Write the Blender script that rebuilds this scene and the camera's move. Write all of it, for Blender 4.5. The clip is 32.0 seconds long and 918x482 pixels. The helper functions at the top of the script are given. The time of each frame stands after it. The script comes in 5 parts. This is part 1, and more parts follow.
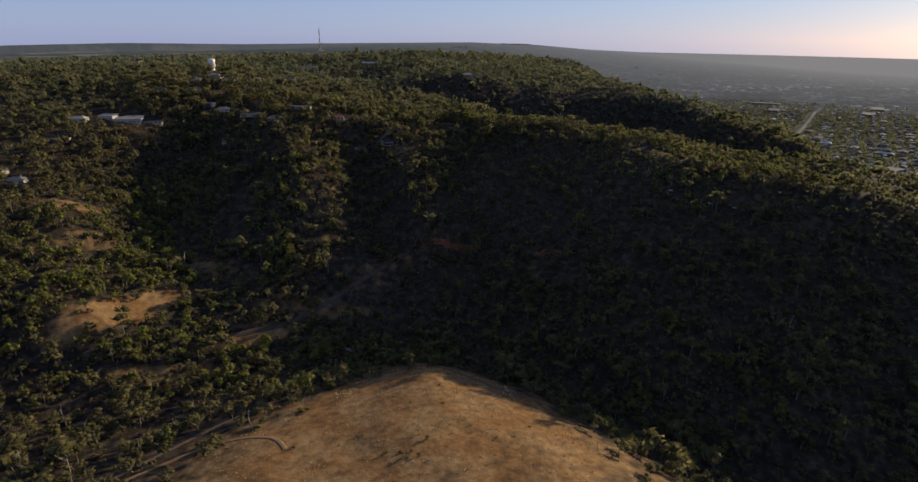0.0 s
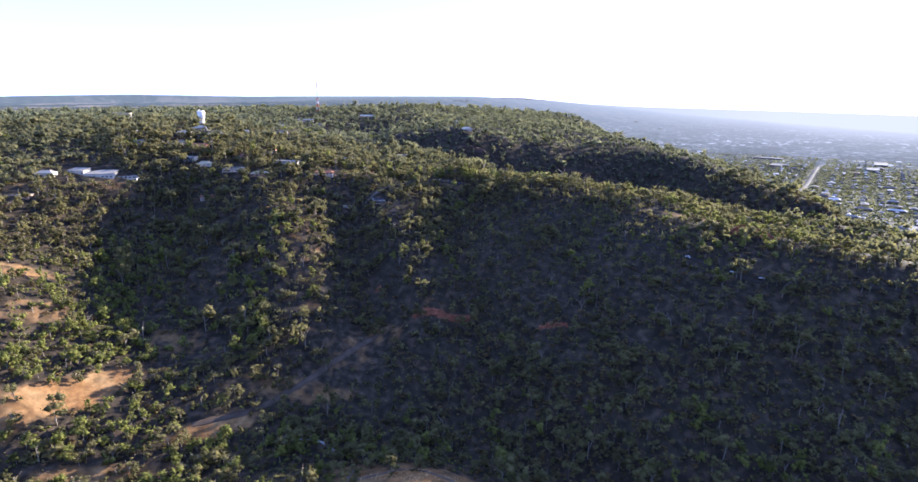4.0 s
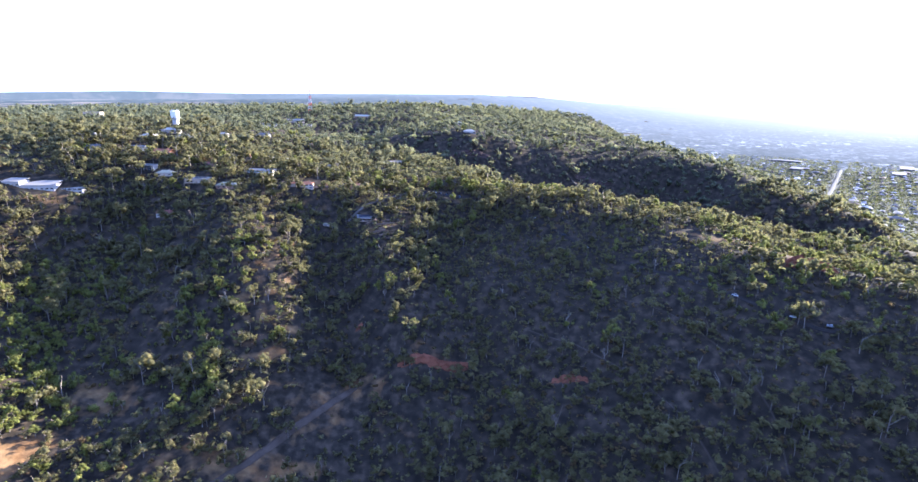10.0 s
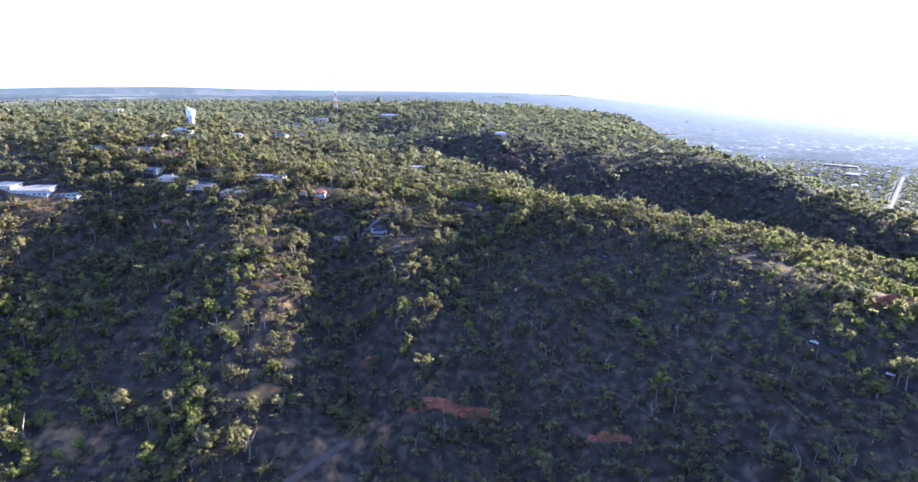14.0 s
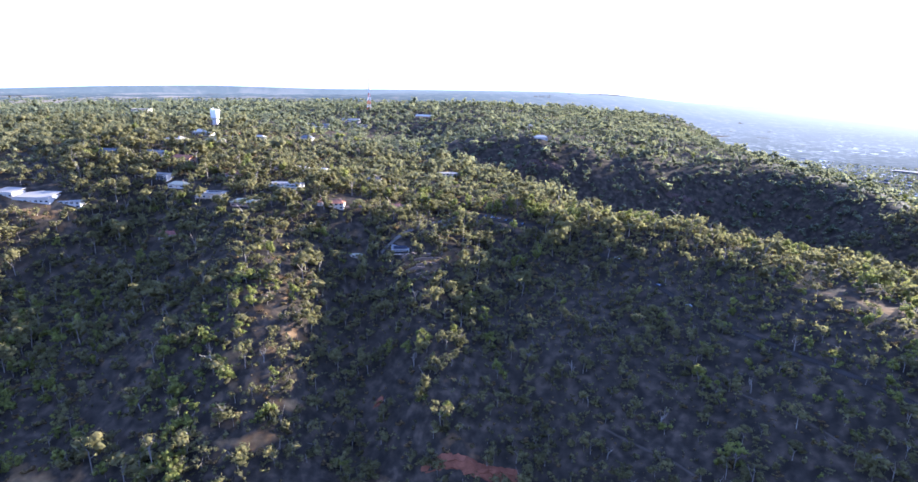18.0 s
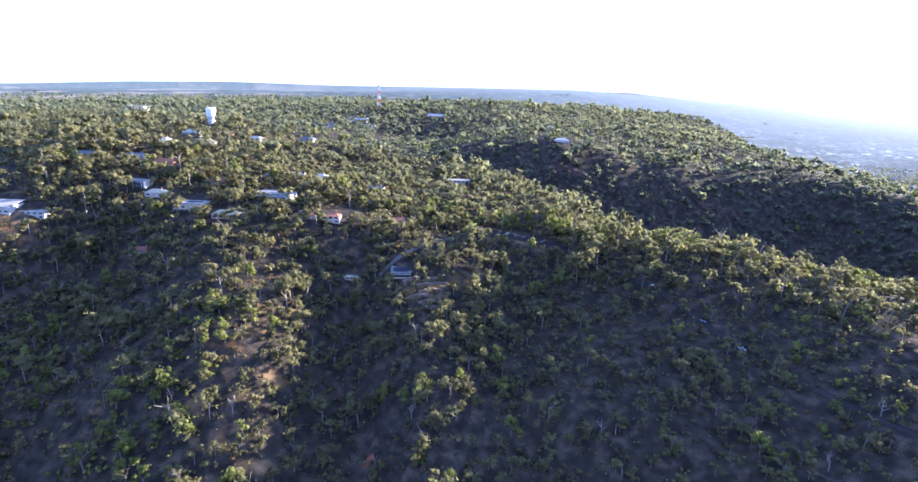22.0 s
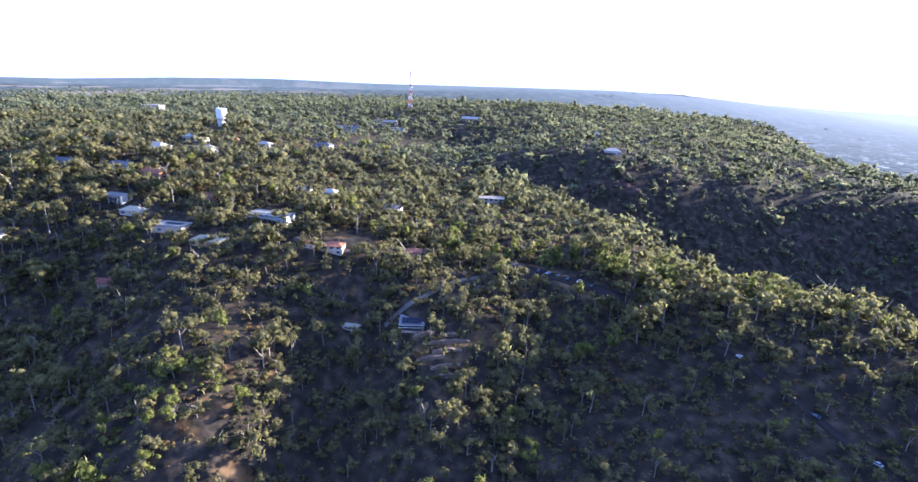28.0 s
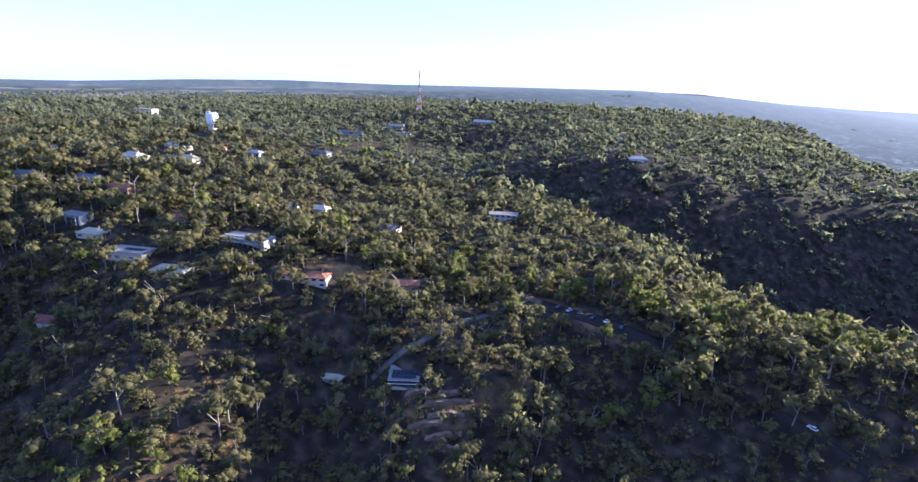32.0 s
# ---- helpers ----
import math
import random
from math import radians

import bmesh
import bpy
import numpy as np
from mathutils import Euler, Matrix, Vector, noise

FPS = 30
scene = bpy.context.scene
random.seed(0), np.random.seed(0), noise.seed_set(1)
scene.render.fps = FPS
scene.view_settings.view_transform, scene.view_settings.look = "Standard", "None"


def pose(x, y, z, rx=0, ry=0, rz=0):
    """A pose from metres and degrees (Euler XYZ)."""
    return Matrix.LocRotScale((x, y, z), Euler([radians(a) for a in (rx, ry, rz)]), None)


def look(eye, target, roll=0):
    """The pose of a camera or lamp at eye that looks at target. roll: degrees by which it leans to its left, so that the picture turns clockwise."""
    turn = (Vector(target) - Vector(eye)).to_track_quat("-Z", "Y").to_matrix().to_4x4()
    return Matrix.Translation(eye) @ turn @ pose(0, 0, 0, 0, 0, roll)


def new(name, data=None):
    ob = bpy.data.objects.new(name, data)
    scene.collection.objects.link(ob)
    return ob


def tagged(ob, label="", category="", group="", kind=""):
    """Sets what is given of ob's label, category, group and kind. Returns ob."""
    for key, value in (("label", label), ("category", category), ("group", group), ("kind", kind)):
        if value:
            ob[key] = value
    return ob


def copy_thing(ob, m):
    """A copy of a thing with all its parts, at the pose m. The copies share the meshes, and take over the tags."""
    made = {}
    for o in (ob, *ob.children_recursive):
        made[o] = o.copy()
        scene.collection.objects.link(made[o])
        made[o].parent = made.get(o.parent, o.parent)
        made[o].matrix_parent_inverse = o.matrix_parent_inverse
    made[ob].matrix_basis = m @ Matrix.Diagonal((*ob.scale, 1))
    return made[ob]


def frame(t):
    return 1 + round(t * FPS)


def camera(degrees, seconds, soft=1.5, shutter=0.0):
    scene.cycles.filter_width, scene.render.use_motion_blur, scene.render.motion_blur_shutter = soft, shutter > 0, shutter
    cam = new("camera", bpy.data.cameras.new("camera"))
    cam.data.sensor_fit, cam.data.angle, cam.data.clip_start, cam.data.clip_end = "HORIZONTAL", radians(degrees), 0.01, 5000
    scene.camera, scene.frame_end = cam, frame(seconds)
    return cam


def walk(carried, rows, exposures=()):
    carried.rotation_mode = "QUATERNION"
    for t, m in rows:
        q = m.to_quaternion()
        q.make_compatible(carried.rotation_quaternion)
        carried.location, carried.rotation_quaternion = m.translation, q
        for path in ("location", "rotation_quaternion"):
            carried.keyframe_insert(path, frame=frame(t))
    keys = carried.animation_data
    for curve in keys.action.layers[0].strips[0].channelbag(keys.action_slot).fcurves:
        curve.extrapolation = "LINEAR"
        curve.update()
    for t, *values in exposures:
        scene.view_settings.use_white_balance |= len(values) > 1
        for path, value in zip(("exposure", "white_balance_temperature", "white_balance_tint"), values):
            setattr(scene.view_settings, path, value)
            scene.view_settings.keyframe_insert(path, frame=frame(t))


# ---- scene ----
cam = camera(80.1, 32.0)
# seconds, place in metres, pitch, roll and yaw in degrees
PATH = [
    (0.0, -0.34, -0.08, 200.19, -20.24, 0.16, 0.36),
    (0.5, -0.59, 5.53, 199.10, -15.88, 0.35, 0.34),
    (1.0, -0.28, 12.02, 198.43, -14.82, 0.32, 0.27),
    (1.5, 0.35, 19.17, 198.26, -14.84, 0.42, 0.28),
    (2.0, 1.14, 26.75, 198.54, -14.91, 0.44, 0.31),
    (2.5, 2.01, 34.46, 199.05, -15.00, 0.50, 0.34),
    (3.0, 2.83, 42.12, 199.46, -15.05, 0.52, 0.39),
    (3.5, 3.59, 49.77, 199.71, -15.09, 0.52, 0.44),
    (5.5, 5.59, 81.05, 199.29, -15.05, 0.62, 0.42),
    (6.0, 6.11, 88.90, 199.36, -15.05, 0.62, 0.46),
    (6.5, 6.65, 96.74, 199.52, -15.06, 0.62, 0.50),
    (7.0, 7.18, 104.55, 199.82, -15.07, 0.62, 0.52),
    (7.5, 7.62, 112.35, 200.26, -15.11, 0.64, 0.56),
    (8.0, 7.99, 120.15, 200.75, -15.14, 0.70, 0.60),
    (8.5, 8.36, 127.99, 201.17, -15.17, 0.74, 0.69),
    (9.0, 8.84, 135.87, 201.47, -15.23, 0.80, 0.89),
    (9.5, 9.42, 143.80, 201.67, -15.27, 0.81, 1.03),
    (10.0, 10.05, 151.73, 201.90, -15.32, 0.81, 1.03),
    (10.5, 10.61, 159.63, 202.27, -15.36, 0.82, 1.04),
    (11.0, 11.06, 167.51, 202.79, -15.40, 0.86, 1.34),
    (11.5, 11.44, 175.41, 203.39, -15.46, 0.96, 2.07),
    (12.0, 11.81, 183.40, 203.99, -15.55, 1.01, 2.75),
    (12.5, 12.21, 191.51, 204.51, -15.62, 1.06, 3.29),
    (13.0, 12.67, 199.56, 204.86, -15.65, 1.09, 3.70),
    (13.5, 13.21, 207.46, 205.00, -15.69, 1.16, 4.10),
    (15.5, 16.80, 236.86, 203.14, -15.41, 1.01, 5.96),
    (16.0, 16.86, 244.27, 203.25, -15.42, 1.08, 6.81),
    (16.5, 16.60, 251.77, 203.61, -15.48, 1.17, 7.42),
    (17.0, 16.10, 259.40, 204.23, -15.58, 1.23, 7.97),
    (17.5, 15.53, 267.14, 205.02, -15.71, 1.25, 8.32),
    (18.0, 14.91, 274.88, 205.92, -15.84, 1.26, 8.65),
    (18.5, 14.21, 282.54, 206.82, -15.94, 1.35, 9.01),
    (19.0, 13.45, 290.11, 207.57, -16.02, 1.50, 9.31),
    (19.5, 12.64, 297.61, 208.01, -16.11, 1.60, 9.51),
    (20.0, 11.82, 305.11, 208.08, -16.14, 1.61, 9.77),
    (20.5, 11.00, 312.67, 207.84, -16.15, 1.61, 9.92),
    (21.0, 10.19, 320.31, 207.41, -16.15, 1.61, 9.98),
    (21.5, 9.38, 327.98, 206.94, -16.13, 1.60, 10.13),
    (22.0, 8.57, 335.61, 206.54, -16.12, 1.60, 10.25),
    (22.5, 7.73, 343.12, 206.30, -16.11, 1.62, 10.27),
    (23.0, 6.81, 350.48, 206.27, -16.11, 1.72, 10.23),
    (23.5, 5.80, 357.73, 206.46, -16.12, 1.83, 10.21),
    (24.0, 4.70, 364.96, 206.84, -16.20, 1.84, 10.21),
    (24.5, 3.54, 372.18, 207.27, -16.26, 1.90, 10.36),
    (25.0, 2.46, 379.36, 207.61, -16.26, 1.99, 10.64),
    (25.5, 1.48, 386.47, 207.87, -16.29, 2.07, 11.08),
    (27.5, -1.81, 413.68, 208.65, -16.46, 2.07, 13.91),
    (28.0, -3.27, 420.30, 208.62, -16.36, 2.16, 14.17),
    (28.5, -4.88, 426.94, 208.56, -16.29, 2.25, 14.41),
    (29.0, -6.52, 433.68, 208.57, -16.25, 2.32, 14.60),
    (29.5, -7.93, 440.59, 208.77, -16.24, 2.33, 14.74),
    (30.0, -9.07, 447.62, 209.13, -16.28, 2.31, 14.90),
    (30.5, -10.00, 454.67, 209.56, -16.36, 2.22, 15.18),
    (31.0, -10.76, 461.69, 209.93, -16.39, 2.11, 15.46),
    (31.5, -11.48, 468.65, 210.08, -16.42, 2.00, 15.66),
    (32.0, -12.31, 475.53, 209.81, -16.38, 1.90, 15.76),
]
# seconds, stops, kelvin, tint
EXPOSURES = [(0.0, 0.7, 6200, 11), (0.8, 1.34, 6350, 14), (1.8, 1.93, 5480, 20), (3.5, 2.5, 5120, 18), (6.0, 3.17, 4900, 17), (24.0, 3.27, 4820, 17), (28.0, 2.98, 4820, 17), (32.0, 2.52, 4850, 17)]
walk(cam, [(t, pose(x, y, z, 90 + pitch, 0, yaw) @ pose(0, 0, 0, 0, 0, roll)) for t, x, y, z, pitch, roll, yaw in PATH], EXPOSURES)

# ---- sky and sun ----
SUN_AZ, SUN_EL = 54.0, 15.2  # degrees clockwise from the way ahead, and above the horizon
world = bpy.data.worlds.new("sky")
scene.world = world
world.use_nodes = True
wn = world.node_tree.nodes
sky = wn.new("ShaderNodeTexSky")
sky.sky_type = "NISHITA"
sky.sun_disc = False
sky.sun_elevation, sky.sun_rotation = radians(SUN_EL), radians(SUN_AZ)
sky.altitude, sky.air_density, sky.dust_density, sky.ozone_density = 250, 1.0, 0.4, 1.5
wn["Background"].inputs["Strength"].default_value = 0.050
veil = wn.new("ShaderNodeMix")  # thin high haze over the whole sky
veil.data_type = "RGBA"
veil_in = [s for s in veil.inputs if s.enabled]
veil_in[0].default_value, veil_in[2].default_value = 0.55, (4.1, 5.4, 10.0, 1)
world.node_tree.links.new(sky.outputs[0], veil_in[1])
world.node_tree.links.new([o for o in veil.outputs if o.enabled][0], wn["Background"].inputs["Color"])
sun = new("sun", bpy.data.lights.new("sun", "SUN"))
sun.data.energy, sun.data.angle, sun.data.color = 5.0, radians(0.6), (1.0, 0.81, 0.53)
toward = Vector((math.sin(radians(SUN_AZ)) * math.cos(radians(SUN_EL)), math.cos(radians(SUN_AZ)) * math.cos(radians(SUN_EL)), math.sin(radians(SUN_EL))))
sun.matrix_world = look(toward * 900 + Vector((0, 500, 0)), (0, 500, 0))

# ---- landform: crests, gullies and shoulders, as lines of x, y, z ----
LANDFORM = {
    "knoll": [(0, -150, 30), (0, 60, 18), (-5, 180, -2), (-12, 250, -12), (-22, 320, -22), (-26, 352, -29)],
    "knoll_west": [(-170, 120, 0), (-150, 220, -20), (-112, 300, -30), (-60, 348, -36)],
    "knoll_east": [(160, 120, -6), (128, 220, -25), (94, 280, -35), (54, 330, -40)],
    "creek": [(-420, 250, -20), (-320, 315, -28), (-230, 352, -40), (-125, 392, -47), (-50, 412, -50), (40, 375, -56), (120, 310, -64), (230, 235, -74), (420, 120, -86)],
    "west_hill": [(-297, 372, 4), (-310, 430, 14), (-349, 471, 42), (-430, 480, 70), (-560, 520, 105), (-700, 560, 120)],
    "west_low": [(-279, 350, -14), (-400, 350, 20), (-560, 330, 50)],
    "west_gully": [(-186, 400, -34), (-196, 440, -20), (-231, 480, -8), (-262, 530, 12), (-288, 570, 30), (-310, 620, 48), (-330, 655, 72)],
    "west_face": [(-300, 505, 12), (-345, 570, 42), (-366, 616, 66), (-376, 642, 92), (-372, 662, 103), (-402, 652, 104), (-460, 640, 112)],
    "west_shoulder": [(-425, 604, 98), (-405, 560, 72)],
    "spur_a": [(-150, 455, -22), (-158, 500, 2), (-165, 545, 26), (-182, 595, 62), (-196, 626, 76), (-218, 680, 95), (-225, 735, 108)],
    "spur_a_west": [(-234, 618, 61), (-252, 551, 23), (-275, 667, 84)],
    "gully_c": [(-80, 482, -32), (-88, 550, -14), (-103, 600, 14), (-117, 650, 44), (-135, 694, 70)],
    "spur_a_east": [(-128, 515, 8), (-133, 560, 31), (-146, 600, 51), (-160, 640, 68)],
    "solar_spur": [(-22, 500, -18), (-30, 548, 19), (-50, 590, 36), (-76, 628, 51), (-90, 668, 70), (-104, 705, 92), (-116, 735, 97)],
    "gully_d": [(-13, 470, -34), (-8, 537, -8), (-2, 590, 24), (-20, 650, 46), (-35, 700, 72)],
    "front_slope": [(26, 607, 42), (55, 668, 57), (68, 699, 71), (4, 718, 70), (120, 655, 58), (148, 598, 48), (178, 573, 54), (180, 618, 64), (262, 515, 50), (225, 470, 28), (252, 430, 8), (250, 348, -18), (340, 430, 8), (430, 420, 0)],
    "front_low": [(70, 520, -4), (110, 430, -22), (150, 380, -32), (330, 330, -42), (480, 300, -52)],
    "front_bench": [(91, 725, 86), (165, 652, 68), (215, 640, 77), (255, 632, 77), (283, 606, 74), (304, 568, 71), (332, 530, 71), (380, 512, 65), (430, 505, 56), (500, 500, 42), (600, 480, 12)],
    "bench_back": [(300, 668, 60), (350, 622, 54), (400, 590, 48), (480, 565, 32)],
    "spur_crest": [(-163, 722, 101), (-90, 758, 92), (-17, 755, 88), (60, 768, 92), (150, 755, 88), (230, 742, 81), (299, 738, 64), (445, 725, 42), (600, 710, 8), (800, 690, -48)],
    "spur_back": [(-150, 985, 113), (-85, 962, 103), (-33, 942, 92), (16, 920, 82), (58, 878, 74), (87, 815, 74), (145, 780, 76), (230, 768, 66), (330, 760, 46)],
    "valley_two": [(-90, 995, 106), (-45, 985, 90), (0, 972, 68), (50, 948, 38), (110, 918, 6), (190, 888, -16), (280, 855, -30), (380, 810, -40), (520, 775, -48), (760, 750, -62)],
    "plateau": [(-270, 705, 108), (-218, 742, 112), (-300, 790, 124), (-375, 788, 136), (-330, 833, 137), (-226, 890, 110), (-300, 980, 136), (-426, 966, 148), (-520, 860, 140), (-700, 800, 135)],
    "plateau_north": [(-320, 1117, 130), (-170, 1130, 112), (-332, 1341, 154), (-600, 1200, 150), (-900, 1100, 140), (-1200, 900, 120), (-700, 1600, 140)],
    "ridge_two_rim": [(-150, 1025, 121), (-60, 1032, 130), (11, 1026, 123), (75, 1040, 111), (158, 1058, 100), (234, 1086, 93), (320, 1114, 91), (360, 1090, 90), (410, 1010, 80), (423, 900, 64)],
    "ridge_two_face": [(-30, 986, 84), (15, 982, 68), (75, 996, 56), (158, 1012, 42), (232, 1038, 34), (316, 1064, 36), (362, 1020, 40), (376, 930, 30)],
    "ridge_two_foot": [(75, 966, 34), (130, 970, 16), (200, 985, 4), (290, 1000, 2), (330, 950, 0)],
    "ridge_two_top": [(47, 1090, 130), (102, 1110, 114), (220, 1140, 106)],
    "ridge_two": [(-190, 1400, 160), (-120, 1500, 169), (40, 1560, 150), (200, 1700, 140), (330, 1880, 132), (382, 1940, 127)],
    "ridge_two_back": [(380, 1300, 95), (430, 1450, 66), (450, 1730, 58), (470, 1940, 80), (560, 1650, 26), (700, 1753, -10)],
    "ridge_two_flank": [(490, 1148, 60), (470, 930, 66), (520, 830, 52), (560, 1035, 36), (620, 1250, 16), (740, 1140, -48)],
    "foot": [(720, 860, -56), (850, 1100, -60), (860, 1400, -58), (800, 1800, -56), (740, 2050, -54), (600, 2300, -46), (980, 600, -72), (700, 300, -78)],
    "plain": [(1300, 500, -80), (1500, 1300, -72), (1300, 2200, -66), (900, 2600, -62), (2200, 1200, -76), (2200, 2400, -62), (1500, 3400, -48), (2800, 3400, -40), (3600, 2000, -45), (2600, -500, -80), (4600, 0, -60), (600, 3600, -10)],
    "far_tableland": [(-300, 1800, 138), (0, 2200, 110), (-900, 2200, 130), (-200, 3000, 122), (-1200, 3200, 135), (100, 3900, 140), (-500, 4300, 158), (500, 4500, 165), (1200, 4400, 96), (2000, 4000, 20)],
    "far_range": [(-1800, 1500, 108), (-2200, 2400, 104), (-1900, 3400, 106), (-1400, 4200, 118), (-2800, 3400, 104), (-3200, 1500, 90), (-3500, 0, 90)],
    "behind": [(0, -600, 60), (-500, -200, 60), (-900, 200, 90), (600, -500, -40), (0, -2500, 80), (-2500, -1500, 120), (2000, -2500, -70)],
}


def landform_points():
    rows = []
    for name, line in LANDFORM.items():
        for a, b in zip(line, line[1:]):
            far = abs(a[0]) > 900 or a[1] > 1500 or a[1] < -100
            if name in ("plateau", "plateau_north", "plain", "far_tableland", "far_range", "behind", "front_slope", "spur_a_west", "foot", "ridge_two_top", "ridge_two_flank"):
                rows.append(a)
                continue
            n = 1 if far else max(1, int(math.dist(a[:2], b[:2]) / 45))
            rows += [tuple(p + (q - p) * k / n for p, q in zip(a, b)) for k in range(n)]
        rows.append(line[-1])
    return np.array(rows, float)


CONTROL = landform_points()


def rbf_weights():
    d = np.hypot(CONTROL[:, None, 0] - CONTROL[None, :, 0], CONTROL[:, None, 1] - CONTROL[None, :, 1])
    n = len(CONTROL)
    m = np.zeros((n + 1, n + 1))
    m[:n, :n] = -np.sqrt(d * d + 225.0) + 5.0 * np.eye(n)
    m[:n, n] = m[n, :n] = 1
    return np.linalg.solve(m, np.append(CONTROL[:, 2], 0))


WEIGHTS = rbf_weights()


def hash2(i, j, seed):
    v = np.sin(i * 127.1 + j * 311.7 + seed * 74.7) * 43758.5453
    return v - np.floor(v)


def value_noise(x, y, size, seed):
    x, y = x / size, y / size
    i, j = np.floor(x), np.floor(y)
    u, v = x - i, y - j
    u, v = u * u * (3 - 2 * u), v * v * (3 - 2 * v)
    a, b = hash2(i, j, seed), hash2(i + 1, j, seed)
    c, d = hash2(i, j + 1, seed), hash2(i + 1, j + 1, seed)
    return (a * (1 - u) + b * u) * (1 - v) + (c * (1 - u) + d * u) * v - 0.5


def height(x, y):
    """The ground's height at arrays of x and y."""
    x, y = np.atleast_1d(np.asarray(x, float)), np.atleast_1d(np.asarray(y, float))
    out = np.empty_like(x)
    for k in range(0, len(x), 20000):
        s = slice(k, k + 20000)
        d2 = (x[s, None] - CONTROL[None, :, 0]) ** 2 + (y[s, None] - CONTROL[None, :, 1]) ** 2
        out[s] = -np.sqrt(d2 + 225.0) @ WEIGHTS[:-1] + WEIGHTS[-1]
    calm = np.clip((out + 52) / 40, 0.1, 1)
    return out + calm * (value_noise(x, y, 62, 3) * 5 + value_noise(x, y, 23, 5) * 2.2 + value_noise(x, y, 330, 8) * 6)


def height_at(x, y):
    return float(height([x], [y])[0])

# ---- materials ----
def material(name, rough=0.85, metal=0.0):
    m = bpy.data.materials.new(name)
    m.use_nodes = True
    b = m.node_tree.nodes["Principled BSDF"]
    b.inputs["Roughness"].default_value, b.inputs["Metallic"].default_value = rough, metal
    b.inputs["Specular IOR Level"].default_value = 0.3 if rough < 0.6 else 0.03
    return m, m.node_tree.nodes, m.node_tree.links, b


def noise_node(n, l, size, detail=4, where=None):
    t = n.new("ShaderNodeTexNoise")
    t.inputs["Scale"].default_value, t.inputs["Detail"].default_value = 1.0 / size, detail
    l.new((where or n.new("ShaderNodeNewGeometry").outputs["Position"]), t.inputs["Vector"])
    return t.outputs["Fac"]


def ramp(n, l, fac, *stops):
    r = n.new("ShaderNodeValToRGB")
    e = r.color_ramp.elements
    while len(e) < len(stops):
        e.new(0.5)
    for k, (p, c) in enumerate(stops):
        e[k].position, e[k].color = p, (*c, 1)
    l.new(fac, r.inputs["Fac"])
    return r.outputs["Color"]


def mix(n, l, fac, a, b, how="MIX"):
    m = n.new("ShaderNodeMix")
    m.data_type, m.blend_type = "RGBA", how
    for value, sock in ((fac, m.inputs["Factor"]), (a, m.inputs["A"]), (b, m.inputs["B"])):
        socks = [s for s in m.inputs if s.name == sock.name and s.enabled]
        sock = socks[0] if socks else sock
        if isinstance(value, bpy.types.NodeSocket):
            l.new(value, sock)
        elif isinstance(value, (int, float)):
            sock.default_value = value
        else:
            sock.default_value = (*value, 1)
    return [o for o in m.outputs if o.enabled][0]


def math_node(n, l, how, a, b=0.0):
    m = n.new("ShaderNodeMath")
    m.operation = how
    for value, sock in ((a, m.inputs[0]), (b, m.inputs[1])):
        if isinstance(value, bpy.types.NodeSocket):
            l.new(value, sock)
        else:
            sock.default_value = value
    return m.outputs[0]


def bump(n, l, b, fac, strength, depth):
    k = n.new("ShaderNodeBump")
    k.inputs["Strength"].default_value, k.inputs["Distance"].default_value = strength, depth
    l.new(fac, k.inputs["Height"])
    l.new(k.outputs["Normal"], b.inputs["Normal"])


def leaf_material(name, dark, mid, light, patch=14.0):
    m, n, l, b = material(name, 0.8)
    b.inputs["Specular IOR Level"].default_value = 0.08
    isl = n.new("ShaderNodeNewGeometry").outputs["Random Per Island"]
    tree = noise_node(n, l, patch, 1)
    fac = math_node(n, l, "ADD", math_node(n, l, "MULTIPLY", isl, 0.25), math_node(n, l, "MULTIPLY", tree, 0.75))
    col = ramp(n, l, fac, (0.32, dark), (0.5, mid), (0.67, light))
    l.new(col, b.inputs["Base Color"])
    grain = noise_node(n, l, 1.0, 4)
    bump(n, l, b, grain, 0.5, 0.5)
    thin = n.new("ShaderNodeBsdfTranslucent")
    l.new(mix(n, l, 0.4, col, (0.175, 0.165, 0.05)), thin.inputs["Color"])
    both = n.new("ShaderNodeMixShader")
    both.inputs[0].default_value = 0.62
    l.new(b.outputs[0], both.inputs[1])
    l.new(thin.outputs[0], both.inputs[2])
    l.new(both.outputs[0], n["Material Output"].inputs["Surface"])
    return m


def plain(name, colour, rough=0.8, metal=0.0, size=1.5, spread=0.25, relief=0.02):
    m, n, l, b = material(name, rough, metal)
    big, small = noise_node(n, l, size * 5, 3), noise_node(n, l, size * 0.4, 4)
    fac = math_node(n, l, "ADD", math_node(n, l, "MULTIPLY", big, 0.6), math_node(n, l, "MULTIPLY", small, 0.4))
    col = ramp(n, l, fac, (0.3, tuple(c * (1 - spread) for c in colour)), (0.7, tuple(min(1, c * (1 + spread)) for c in colour)))
    l.new(col, b.inputs["Base Color"])
    bump(n, l, b, small, 0.3, relief)
    return m


